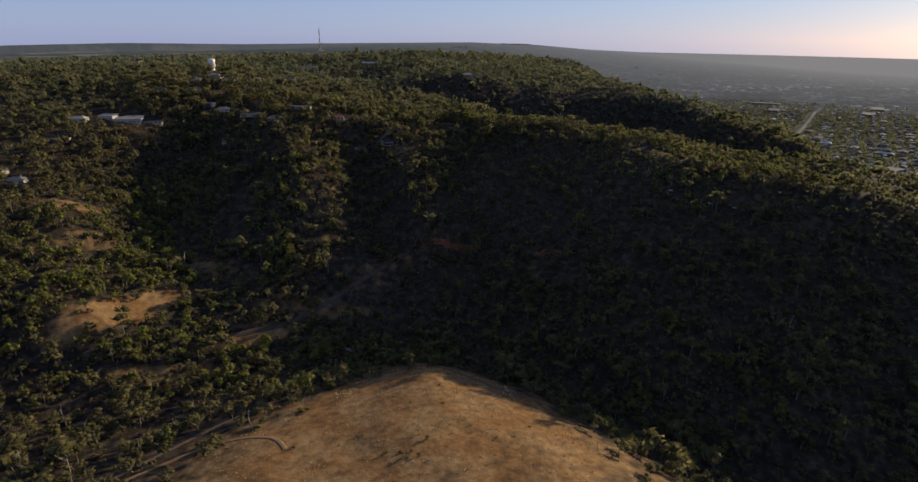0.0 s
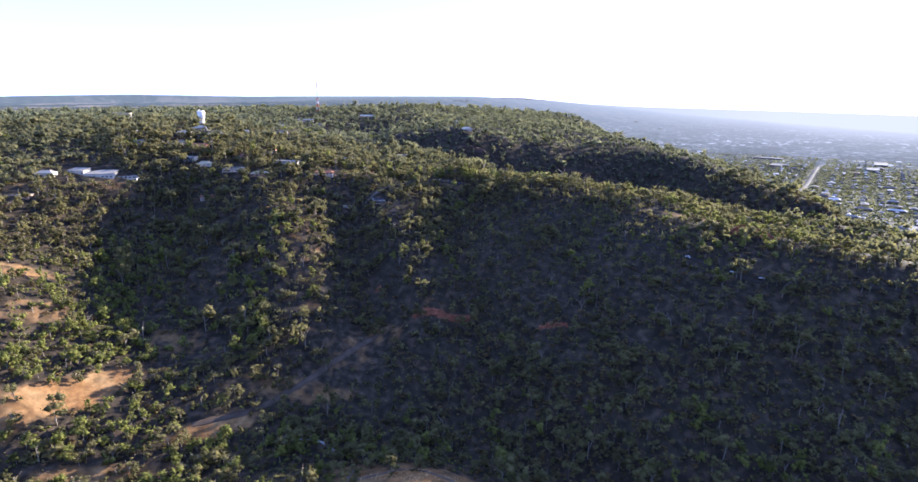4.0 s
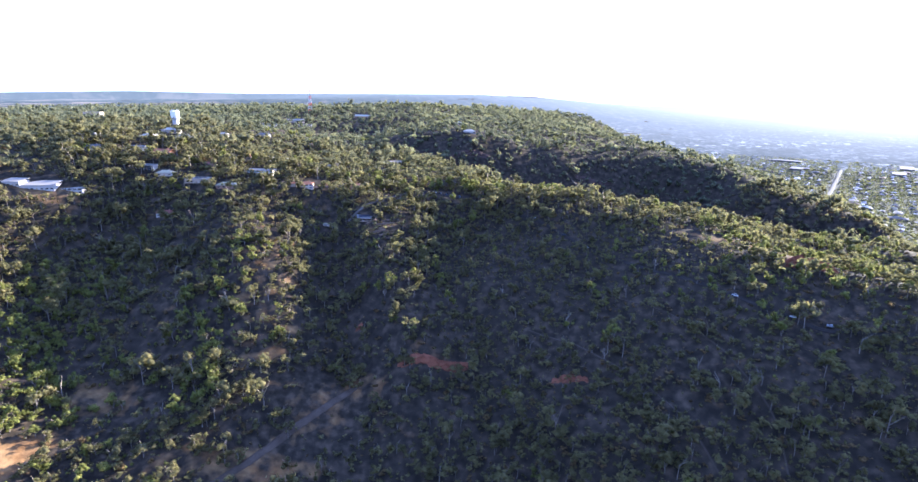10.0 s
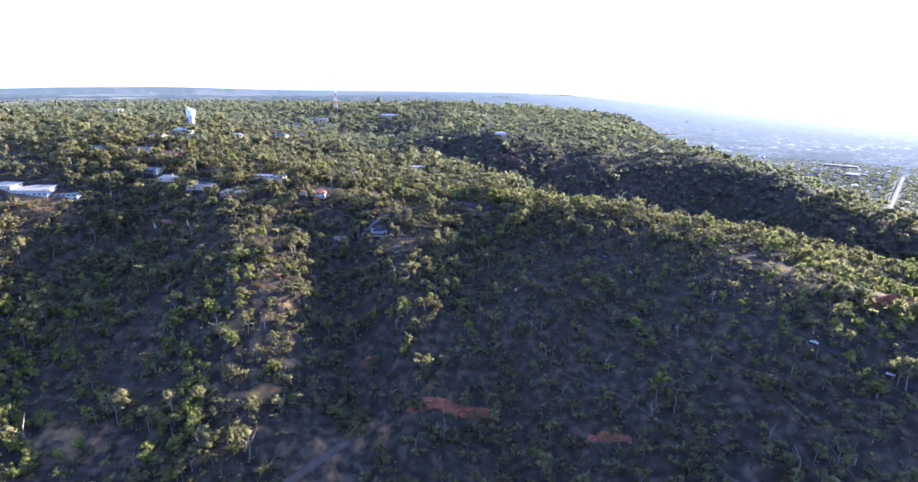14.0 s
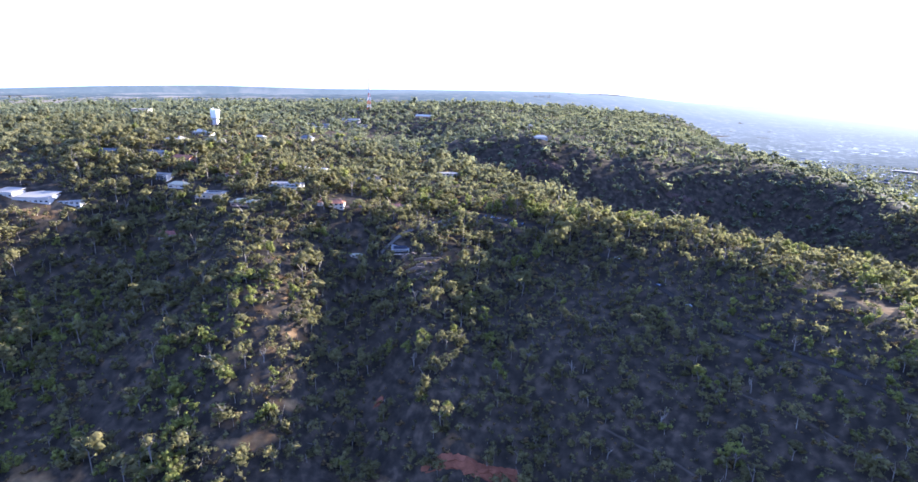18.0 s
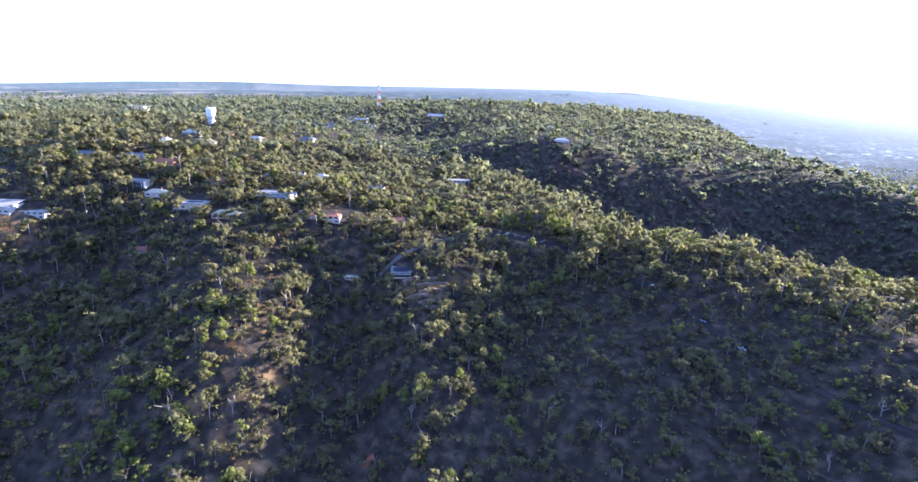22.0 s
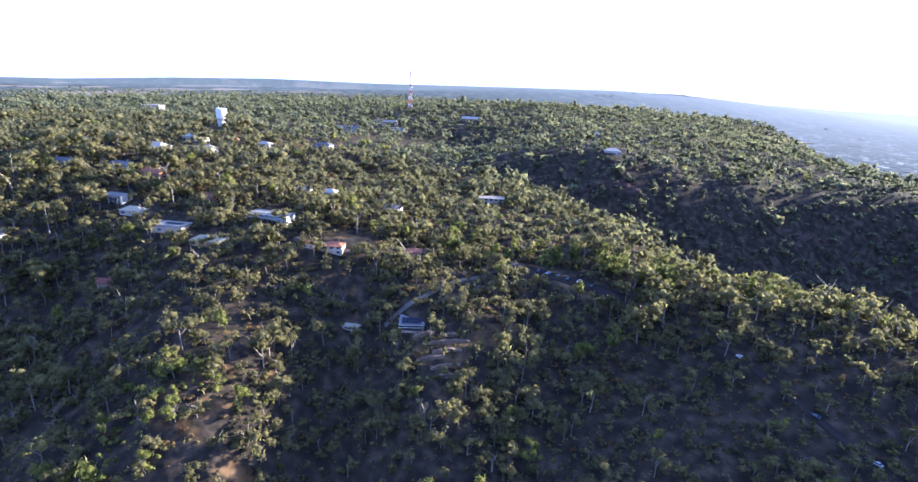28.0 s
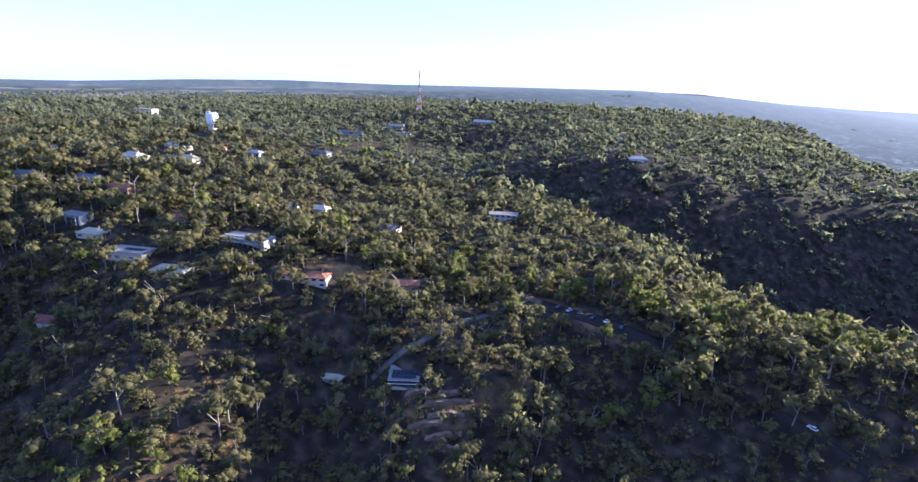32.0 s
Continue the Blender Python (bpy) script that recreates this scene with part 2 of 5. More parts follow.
def ground_material():
    m, n, l, b = material("ground", 0.95)
    at = n.new("ShaderNodeAttribute")
    at.attribute_name = "dry"
    town = n.new("ShaderNodeAttribute")
    town.attribute_name = "town"
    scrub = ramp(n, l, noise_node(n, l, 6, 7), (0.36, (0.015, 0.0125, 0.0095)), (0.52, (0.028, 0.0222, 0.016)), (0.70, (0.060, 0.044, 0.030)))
    grass = ramp(n, l, noise_node(n, l, 5, 6), (0.28, (0.112, 0.068, 0.030)), (0.5, (0.168, 0.102, 0.045)), (0.72, (0.225, 0.145, 0.068)))
    soil = ramp(n, l, noise_node(n, l, 26, 4), (0.42, (1, 1, 1)), (0.6, (0.80, 0.66, 0.54)))
    grass = mix(n, l, 0.8, grass, soil, "MULTIPLY")
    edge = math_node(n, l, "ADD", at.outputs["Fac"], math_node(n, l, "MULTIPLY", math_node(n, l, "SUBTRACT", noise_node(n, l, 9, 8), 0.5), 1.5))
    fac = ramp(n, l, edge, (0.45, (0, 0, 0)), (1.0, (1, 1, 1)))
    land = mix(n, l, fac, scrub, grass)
    block = n.new("ShaderNodeTexVoronoi")
    block.inputs["Scale"].default_value = 1 / 55
    l.new(n.new("ShaderNodeNewGeometry").outputs["Position"], block.inputs["Vector"])
    bw = n.new("ShaderNodeRGBToBW")
    l.new(block.outputs["Color"], bw.inputs[0])
    streets = ramp(n, l, bw.outputs[0], (0.2, (0.020, 0.025, 0.022)), (0.5, (0.028, 0.032, 0.029)), (0.8, (0.042, 0.042, 0.040)))
    land = mix(n, l, town.outputs["Fac"], land, streets)
    b.inputs["Specular IOR Level"].default_value = 0.04
    l.new(land, b.inputs["Base Color"])
    bump(n, l, b, noise_node(n, l, 2.2, 6), 0.6, 0.5)
    return m


GROUND = ground_material()
LEAF = {
    "gum": leaf_material("gum_leaves", (0.067, 0.061, 0.028), (0.125, 0.112, 0.050), (0.187, 0.160, 0.069)),
    "green": leaf_material("green_leaves", (0.072, 0.078, 0.020), (0.148, 0.156, 0.038), (0.225, 0.220, 0.058), 9),
    # next two: the same gum with distance haze put into its colour, half and full
    "half_hazed_gum": leaf_material("half_hazed_gum_leaves", (0.063, 0.062, 0.034), (0.122, 0.116, 0.060), (0.19, 0.168, 0.083), 12),
    "far_hazed_gum": leaf_material("far_hazed_gum_leaves", (0.056, 0.065, 0.043), (0.116, 0.125, 0.077), (0.19, 0.184, 0.106), 16),
    "scrub": leaf_material("scrub_leaves", (0.082, 0.055, 0.026), (0.148, 0.098, 0.045), (0.21, 0.142, 0.066), 8),
}
YELLOW_LEAF = leaf_material("yellow_flowers", (0.16, 0.135, 0.03), (0.30, 0.24, 0.04), (0.42, 0.33, 0.06), 3)
BARK = plain("pale_bark", (0.15, 0.128, 0.105), 0.9, 0, 0.5, 0.35)

# ---- where the land is open: x, y, half length, half width, turn in degrees, how bare ----
OPEN = [
    (-26, 215, 140, 135, 0, 1.0), (-26, 322, 72, 48, 0, 1.0), (34, 262, 46, 40, -35, 1.0), (0, 60, 260, 120, 0, 1.0),
    (-276, 394, 56, 16, 60, 1.0), (-372, 492, 28, 10, 30, 0.85), (-335, 458, 34, 12, 50, 0.65), (-172, 405, 32, 9, 28, 0.95), (-222, 355, 42, 9, 18, 0.85), (-62, 367, 22, 7, 0, 0.9),
    (-238, 480, 30, 18, 0, 0.6), (-92, 498, 28, 20, 40, 0.5), (-108, 474, 48, 9, 56, 0.45), (-66, 517, 20, 13, 0, 0.55), (-150, 514, 20, 2.5, 4, 0.75), (-136, 496, 34, 2.6, 22, 0.72), (-172, 445, 30, 4, 50, 0.7), (-166, 575, 20, 80, 8, 0.42), (-40, 488, 20, 14, 0, 0.4), (-125, 447, 44, 12, 10, 0.7), (195, 478, 60, 24, 0, 0.28), (290, 605, 18, 40, 0, 0.6), (258, 516, 40, 12, 0, 0.38),
    (-84, 505, 26, 6, 60, 0.4), (-222, 478, 20, 12, 40, 0.45), (-74, 669, 16, 11, 20, 0.6), (-62, 646, 10, 12, 20, 0.5), (-52, 690, 20, 9, 48, 0.65), (-330, 930, 60, 14, 20, 0.5), (-440, 900, 40, 16, -30, 0.5), (-300, 1100, 80, 22, 10, 0.5), (-520, 1050, 90, 20, 0, 0.5), (-150, 1180, 60, 14, 20, 0.45), (-60, 860, 30, 8, 40, 0.45), (-58, 642, 12, 8, -20, 0.6), (-50, 602, 14, 16, 20, 0.35),
    (-15, 541, 28, 7, 0, 0.45), (-40, 560, 14, 8, 0, 0.4), (245, 630, 46, 9, -25, 0.8), (180, 585, 50, 3, -50, 0.2), (-150, 738, 22, 10, 0, 0.8), (-200, 706, 30, 14, 20, 0.3), (-230, 690, 16, 10, 0, 0.35),
    (-140, 700, 22, 10, -20, 0.4), (-90, 700, 24, 4, 30, 0.4), (-390, 655, 36, 16, 0, 0.6), (-20, 752, 34, 8, -15, 0.7), (-240, 560, 20, 30, 0, 0.35), (90, 690, 26, 4, -45, 0.22),
    (-250, 870, 30, 20, 0, 0.5), (-300, 720, 20, 10, 0, 0.4),
    (-140, 587, 9, 4, 20, 0.8), (-128, 545, 11, 4, 30, 0.8), (-163, 602, 9, 4, 10, 0.8), (-152, 632, 10, 4, 15, 0.7), (-136, 520, 12, 5, 30, 0.8), (-170, 560, 9, 4, 25, 0.7), (-150, 545, 9, 3, 20, 0.7), (-176, 640, 10, 4, 10, 0.7),
]


def openness(x, y):
    out = np.zeros_like(x)
    for cx, cy, a, b, turn, bare in OPEN:
        c, s = math.cos(radians(turn)), math.sin(radians(turn))
        u, v = (x - cx) * c + (y - cy) * s, -(x - cx) * s + (y - cy) * c
        out = np.maximum(out, bare * np.clip(1.9 - 1.3 * np.sqrt((u / a) ** 2 + (v / b) ** 2), 0, 1))
    return out


def townness(x, y, z):
    return np.clip((-z - 34) / 16, 0, 1) * np.clip((x - 420) / 120 + np.clip((y - 1900) / 200, 0, 4), 0, 1)


def part_from_arrays(name, verts, tris, mats, owner=None, index=None):
    me = bpy.data.meshes.new(name)
    me.vertices.add(len(verts))
    me.vertices.foreach_set("co", np.asarray(verts, np.float32).ravel())
    me.loops.add(tris.size)
    me.loops.foreach_set("vertex_index", np.asarray(tris, np.int32).ravel())
    me.polygons.add(len(tris))
    me.polygons.foreach_set("loop_start", np.arange(0, tris.size, tris.shape[1], dtype=np.int32))
    if index is not None:
        me.polygons.foreach_set("material_index", np.asarray(index, np.int32))
    me.polygons.foreach_set("use_smooth", np.ones(len(tris), bool))
    me.update(calc_edges=True)
    for m in mats:
        me.materials.append(m)
    ob = new(name, me)
    ob.parent = owner
    return ob


# ---- the ground, one sheet ----
def axis(lo, hi, step, low, high):
    mid = np.arange(lo, hi + step / 2, step)
    grow, down, up = 1.09, [], []
    d, p = step, lo
    while p > low:
        d *= grow
        p -= d
        down.append(p)
    d, p = step, hi
    while p < high:
        d *= grow
        p += d
        up.append(p)
    return np.concatenate([down[::-1], mid, up])


def build_ground():
    xs, ys = axis(-520, 560, 5.0, -4700, 4700), axis(160, 1180, 5.0, -4400, 5200)
    gx, gy = np.meshgrid(xs, ys)
    x, y = gx.ravel(), gy.ravel()
    z = height(x, y) - np.clip((np.hypot(x, y - 240) - 4480) / 120, 0, 1) * 260
    w, h = len(xs), len(ys)
    k = (np.arange(h - 1)[:, None] * w + np.arange(w - 1)[None, :]).ravel()
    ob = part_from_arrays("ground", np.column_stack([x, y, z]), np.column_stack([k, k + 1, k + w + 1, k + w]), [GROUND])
    for name, values in (("dry", openness(x, y)), ("town", townness(x, y, z))):
        ob.data.attributes.new(name, "FLOAT", "POINT").data.foreach_set("value", values.astype(np.float32))
    return tagged(ob, "brown scrubby hillsides with dry golden grass clearings and a far plain", "ground", kind="structure")


ground = build_ground()

# ---- houses: x, y, width, depth, wall height, turn, roof, wall colour, roof colour, label, category ----
HOUSES = [
    (-95, 684, 13, 10, 3.8, 16, "tilt", "cream", "grey", "grey hillside house with solar panels and a dark glazed front", "house"),
    # the second row is a shed put in place of a low curved wall
    (-131, 683, 9, 5, 2.2, -5, "flat", "cream", "olive", "small low flat-roofed shed beside a house", "shed"),
    (-163, 725, 13, 9, 5.4, 10, "hip", "cream", "terracotta", "cream two-storey house with a terracotta tile roof", "house"),
    (-178, 721, 7, 6, 3.2, 10, "gable", "cream", "terracotta", "low cream garage with a terracotta tile roof", "garage"),
    (-117, 740, 15, 7, 4.0, 22, "gable", "brick", "terracotta", "long brown house with an orange tile gable roof", "house"),
    (-217, 742, 29, 8, 5.2, -2, "flat", "blue", "white", "long two-storey house with a white metal roof", "house"),
    (-271, 708, 23, 11, 4.2, 5, "flat", "cream", "white", "white flat-roofed house with solar panels", "house"),
    (-238, 702, 20, 10, 3.2, 8, "hip", "brick", "olive", "low house with a faded olive metal roof", "house"),
    (-286, 667, 15, 8, 3.6, 8, "gable", "white", "red", "small white house with a dull red roof", "house"),
    (-335, 729, 18, 9, 5.0, -4, "flat", "dark", "grey", "dark modern house with one white end wall", "house"),
    (-310, 719, 16, 9, 3.2, 4, "hip", "cream", "olive", "low house with an olive-grey roof", "house"),
    (-257, 796, 16, 10, 4.0, 14, "hip", "cream", "terracotta", "house with an orange terracotta roof among trees", "house"),
    (-338, 770, 20, 10, 4.6, -8, "gable", "brick", "terracotta", "brick house with pointed terracotta gables", "house"),
    (-370, 772, 20, 9, 4.2, -4, "gable", "white", "slate", "white house with a blue-grey roof", "house"),
    (-412, 760, 16, 9, 4.0, 6, "gable", "white", "slate", "pale house with a slate roof under tall trees", "house"),
    (-383, 824, 22, 12, 4.4, -12, "hip", "cream", "cream", "wide house with pale cream roofs", "house"),
    (-347, 839, 20, 11, 4.2, 6, "hip", "cream", "olive", "house with a grey-green roof", "house"),
    (-381, 870, 22, 11, 4.2, -6, "hip", "white", "cream", "pale house with a cream hipped roof", "house"),
    (-94, 893, 22, 11, 5.2, 8, "flat", "white", "white", "white flat-roofed house on the far side of the spur", "house"),
    (-155, 809, 12, 8, 3.4, -10, "gable", "cream", "grey", "small grey-roofed house among trees", "house"),
    (-215, 819, 15, 9, 3.6, 0, "hip", "cream", "cream", "low tan house with a pale roof", "house"),
    (-232, 809, 12, 8, 3.6, 12, "gable", "white", "white", "small white house with a white roof", "house"),
    (-293, 958, 18, 10, 4.0, 0, "hip", "white", "slate", "pale house with a blue-grey roof in the woodland", "house"),
    (-350, 1132, 34, 12, 4.5, 4, "gable", "white", "slate", "long pale building near the radio mast", "building"),
    (-328, 1225, 30, 12, 5.0, 0, "gable", "cream", "white", "long cream building near the radio mast", "building"),
    (-300, 1190, 24, 12, 5.0, 10, "flat", "white", "grey", "flat-roofed pale building near the radio mast", "building"),
    (-624, 1080, 26, 14, 9.0, 6, "flat", "cream", "white", "tall cream building on the plateau", "building"),
    (-655, 1078, 26, 12, 5.0, 6, "flat", "white", "white", "low white building on the plateau", "building"),
    (-210, 1311, 40, 12, 4.0, -6, "gable", "brick", "cream", "long low brown building on the ridge top", "building"),
    (8, 1058, 18, 10, 4.0, 10, "hip", "white", "cream", "pale house on the wooded rim", "house"),
    (-17, 1226, 18, 10, 4.0, 0, "hip", "white", "white", "pale-roofed house on the wooded ridge", "house"),
    (-457, 820, 16, 9, 4.2, 12, "gable", "dark", "slate", "dark house with a slate roof", "house"),
    (-329, 904, 14, 8, 3.6, 0, "hip", "white", "cream", "small cream-roofed house near the water tower", "house"),
    (-352, 882, 14, 9, 4.0, 10, "gable", "cream", "terracotta", "house with an orange roof near the water tower", "house"),
    (-274, 750, 14, 8, 3.2, 0, "hip", "brick", "red", "low house with a dark red-brown roof", "house"),
    (-402, 664, 30, 16, 4.8, 10, "tilt", "white", "white", "large white building with broad white roofs", "building"),
    (-424, 661, 18, 12, 4.4, -4, "tilt", "white", "white", "white wing with a broad skillion roof", "building"),
    (-374, 669, 18, 8, 5.0, 8, "flat", "white", "grey", "white two-storey house with dark windows", "house"),
    (-446, 640, 18, 10, 4.6, 10, "hip", "white", "cream", "white house at a clearing", "house"),
    (-440, 592, 22, 9, 3.6, 4, "flat", "brick", "grey", "long low brown house on the west hill", "house"),
    (-424, 504, 15, 9, 3.6, 10, "hip", "white", "grey", "grey-roofed house on the west hill", "house"),
    (-445, 512, 14, 8, 3.4, -20, "gable", "cream", "grey", "small grey-roofed house on the west hill", "house"),
]
HOUSE_SPOTS = []
for hx, hy, hw, hd, *_ in HOUSES:
    HOUSE_SPOTS += [(hx, hy, max(hw, hd) * 0.48 + 3.0), (hx + hw * 0.25, hy - hd * 0.5 - 6, 4.5), (hx - hw * 0.25, hy - hd * 0.5 - 5, 4.5)]
HOUSE_SPOTS += [(-426, 968, 12), (-418, 950, 10), (-411, 935, 9), (-404, 920, 9), (-396, 907, 9), (-388, 891, 8), (-420, 935, 8), (-332, 1341, 8), (-18, 751, 12), (-45, 756, 9), (10, 745, 10), (77, 704, 7)]

# ---- trees ----
OCTA = np.array([(1, 0, 0), (-1, 0, 0), (0, 1, 0), (0, -1, 0), (0, 0, 1), (0, 0, -1)], float)
OCTA_TRIS = np.array([(0, 2, 4), (2, 1, 4), (1, 3, 4), (3, 0, 4), (2, 0, 5), (1, 2, 5), (3, 1, 5), (0, 3, 5)])


def crown_shape(rng, tufts, leaves, form, leaf_size, cores):
    """A crown about 1 high above its foot and 1 wide: small leafy sprays round tufts that are gathered on boughs, over a few inner clumps."""
    verts, tris, n = [], [], 0
    reach = 0.42 * tufts ** -0.36
    boughs = []
    for k in range(max(2, round(tufts / 3))):
        a, r, u = rng.uniform(0, 6.28), math.sqrt(rng.uniform(0.03, 1)), rng.uniform(-1, 1)
        if form == "gum":  # broad, uneven crown carried on boughs
            boughs.append((0.34 * r * (1 - 0.35 * u) * math.cos(a), 0.34 * r * (1 - 0.35 * u) * math.sin(a), 0.48 + 0.33 * u))
        elif form == "green":  # dense, rounded to pointed, down to the ground
            boughs.append((0.28 * r * (1 - 0.55 * u) * math.cos(a), 0.28 * r * (1 - 0.55 * u) * math.sin(a), 0.50 + 0.34 * u))
        else:
            boughs.append((0.32 * r * math.cos(a), 0.32 * r * math.sin(a), 0.32 + 0.2 * u))
    for k in range(tufts):
        c = np.array(boughs[k % len(boughs)]) + rng.normal(0, 1, 3) * reach * np.array((0.62, 0.62, 0.42))
        size = reach * rng.uniform(0.65, 1.15) * np.array((1.08, 1.08, 0.75 if form != "green" else 0.95))
        if k < cores:
            verts.append(OCTA * size * 0.74 * rng.uniform(0.8, 1.15, (6, 1)) + c)
            tris.append(OCTA_TRIS + n)
            n += 6
        d = rng.normal(0, 1, (leaves, 3))
        d[:, 2] = np.where(rng.uniform(0, 1, leaves) < 0.6, np.abs(d[:, 2]), d[:, 2])
        d /= np.linalg.norm(d, axis=1)[:, None]
        spray = rng.normal(0, 1, (leaves, 3, 3)) * leaf_size
        spray -= 0.75 * np.einsum("lij,lj->li", spray, d)[:, :, None] * d[:, None, :]  # sprays lie about along the tuft's outside
        spray += (c + d * size * rng.uniform(0.7, 1.08, (leaves, 1)))[:, None, :]
        verts.append(spray.reshape(-1, 3))
        tris.append(np.arange(leaves * 3).reshape(-1, 3) + n)
        n += leaves * 3
    return np.concatenate(verts), np.concatenate(tris)


def limb(p, q, r0, r1, n=0, sides=4):
    p, q = np.array(p, float), np.array(q, float)
    d = (q - p) / np.linalg.norm(q - p)
    u = np.cross(d, (0.3, 1, 0.1))
    u /= np.linalg.norm(u)
    v = np.cross(d, u)
    a = np.arange(sides) * 2 * math.pi / sides
    ring = np.outer(np.cos(a), u) + np.outer(np.sin(a), v)
    verts = np.concatenate([p + ring * r0, q + ring * r1])
    k, k2 = np.arange(sides), (np.arange(sides) + 1) % sides
    return verts, np.concatenate([np.column_stack([k, k2, k2 + sides]), np.column_stack([k, k2 + sides, k + sides])]) + n


def trunk_shape(rng, form, limbs):
    lean = rng.normal(0, 0.04, 2)
    top = (lean[0], lean[1], 0.55 if form == "gum" else 0.4)
    v, t = limb((0, 0, -0.06), top, 0.022, 0.012)
    verts, tris, n = [v], [t], len(v)
    for k in range(limbs):
        a, r, s = rng.uniform(0, 6.28), rng.uniform(0.16, 0.34), rng.uniform(0.5, 1)
        v, t = limb((top[0] * s, top[1] * s, top[2] * s), (r * math.cos(a), r * math.sin(a), rng.uniform(0.55, 0.85)), 0.013, 0.005, n, 3)
        verts.append(v)
        tris.append(t)
        n += len(v)
    return np.concatenate(verts), np.concatenate(tris)


def scatter(protos, place, mats, name):
    """One mesh of many plants: place holds x, y, z, width, height, turn and kind for each; protos are lists of (verts, tris, material)."""
    V, T, M, base = [], [], [], 0
    for k, proto in enumerate(protos):
        rows = place[place[:, 6] == k]
        if not len(rows):
            continue
        c, s = np.cos(rows[:, 5]), np.sin(rows[:, 5])
        for verts, tris, mat in proto:
            x = (verts[None, :, 0] * c[:, None] - verts[None, :, 1] * s[:, None]) * rows[:, 3:4] + rows[:, 0:1]
            y = (verts[None, :, 0] * s[:, None] + verts[None, :, 1] * c[:, None]) * rows[:, 3:4] + rows[:, 1:2]
            z = verts[None, :, 2] * rows[:, 4:5] + rows[:, 2:3]
            V.append(np.stack([x, y, z], 2).reshape(-1, 3))
            T.append((tris[None] + (np.arange(len(rows)) * len(verts))[:, None, None]).reshape(-1, 3) + base)
            M.append(np.full(len(rows) * len(tris), mat))
            base += len(rows) * len(verts)
    return part_from_arrays(name, np.concatenate(V), np.concatenate(T), mats, index=np.concatenate(M))


def grid_points(rng, x0, x1, y0, y1, step):
    gx, gy = np.meshgrid(np.arange(x0, x1, step), np.arange(y0, y1, step))
    x, y = gx.ravel(), gy.ravel()
    return x + rng.uniform(-0.48, 0.48, len(x)) * step, y + rng.uniform(-0.48, 0.48, len(x)) * step


def in_sight(x, y, margin=60):
    """The ground ahead of the flight, fanning out from its start and its end."""
    left = (x > -1.55 * (y - 420) - 320 - margin) | (x > -0.88 * y - margin)
    right = x < 1.0 * (y - 60) + 60 + margin
    return left & right & (y > 190)

rng = np.random.default_rng(7)
PROTO = {form: [] for form in ("gum", "green", "scrub")}
MAT_INDEX = {"gum": 0, "green": 1, "scrub": 2}
# distant trees: blue-grey haze is painted into these leaf colours
FAR_MATS = [LEAF["far_hazed_gum"], LEAF["green"], LEAF["far_hazed_gum"], BARK]
TREE_MATS = [LEAF["gum"], LEAF["green"], LEAF["scrub"], BARK]


def make_protos(counts, tufts, leaves, limbs, leaf_size, cores):
    out, kinds = [], {"gum": [], "green": [], "scrub": []}
    for form, n in counts:
        for _ in range(n):
            cv, ct = crown_shape(rng, tufts if form != "scrub" else max(2, tufts * 2 // 3), leaves, form, leaf_size, cores)
            rows = [(cv, ct, MAT_INDEX[form])]
            if limbs and form != "scrub":
                tv, tt = trunk_shape(rng, form, limbs)
                rows.append((tv, tt, 3))
            kinds[form].append(len(out))
            out.append(rows)
    return out, kinds


def lush(x, y):
    """How green the growth is: rounder bright trees on the west hill, the creek and the lower spur."""
    g = 0.015 + 0.0 * x
    for cx, cy, a, b, much in ((-305, 450, 60, 100, 0.65), (-270, 390, 90, 40, 0.4), (80, 765, 260, 24, 0.3), (-188, 550, 22, 70, 0.45), (270, 600, 120, 70, 0.3), (90, 340, 200, 60, 0.12), (-150, 380, 130, 40, 0.3), (330, 640, 120, 60, 0.35)):
        g = np.maximum(g, much * np.clip(1.6 - np.hypot((x - cx) / a, (y - cy) / b), 0, 1))
    return g


SPARSE = [(110, 520, 170, 90, 0.22), (-238, 520, 46, 120, 0.32), (-60, 520, 52, 80, 0.5), (-92, 496, 34, 26, 0.85), (-120, 458, 24, 22, 0.75), (250, 520, 120, 60, 0.3)]


def sparse(x, y):
    """The share of trees that is missing on the thinner slopes."""
    out = 0.0 * x
    for cx, cy, a, b, much in SPARSE:
        out = np.maximum(out, much * np.clip(2.4 - 1.7 * np.hypot((x - cx) / a, (y - cy) / b), 0, 1))
    return out


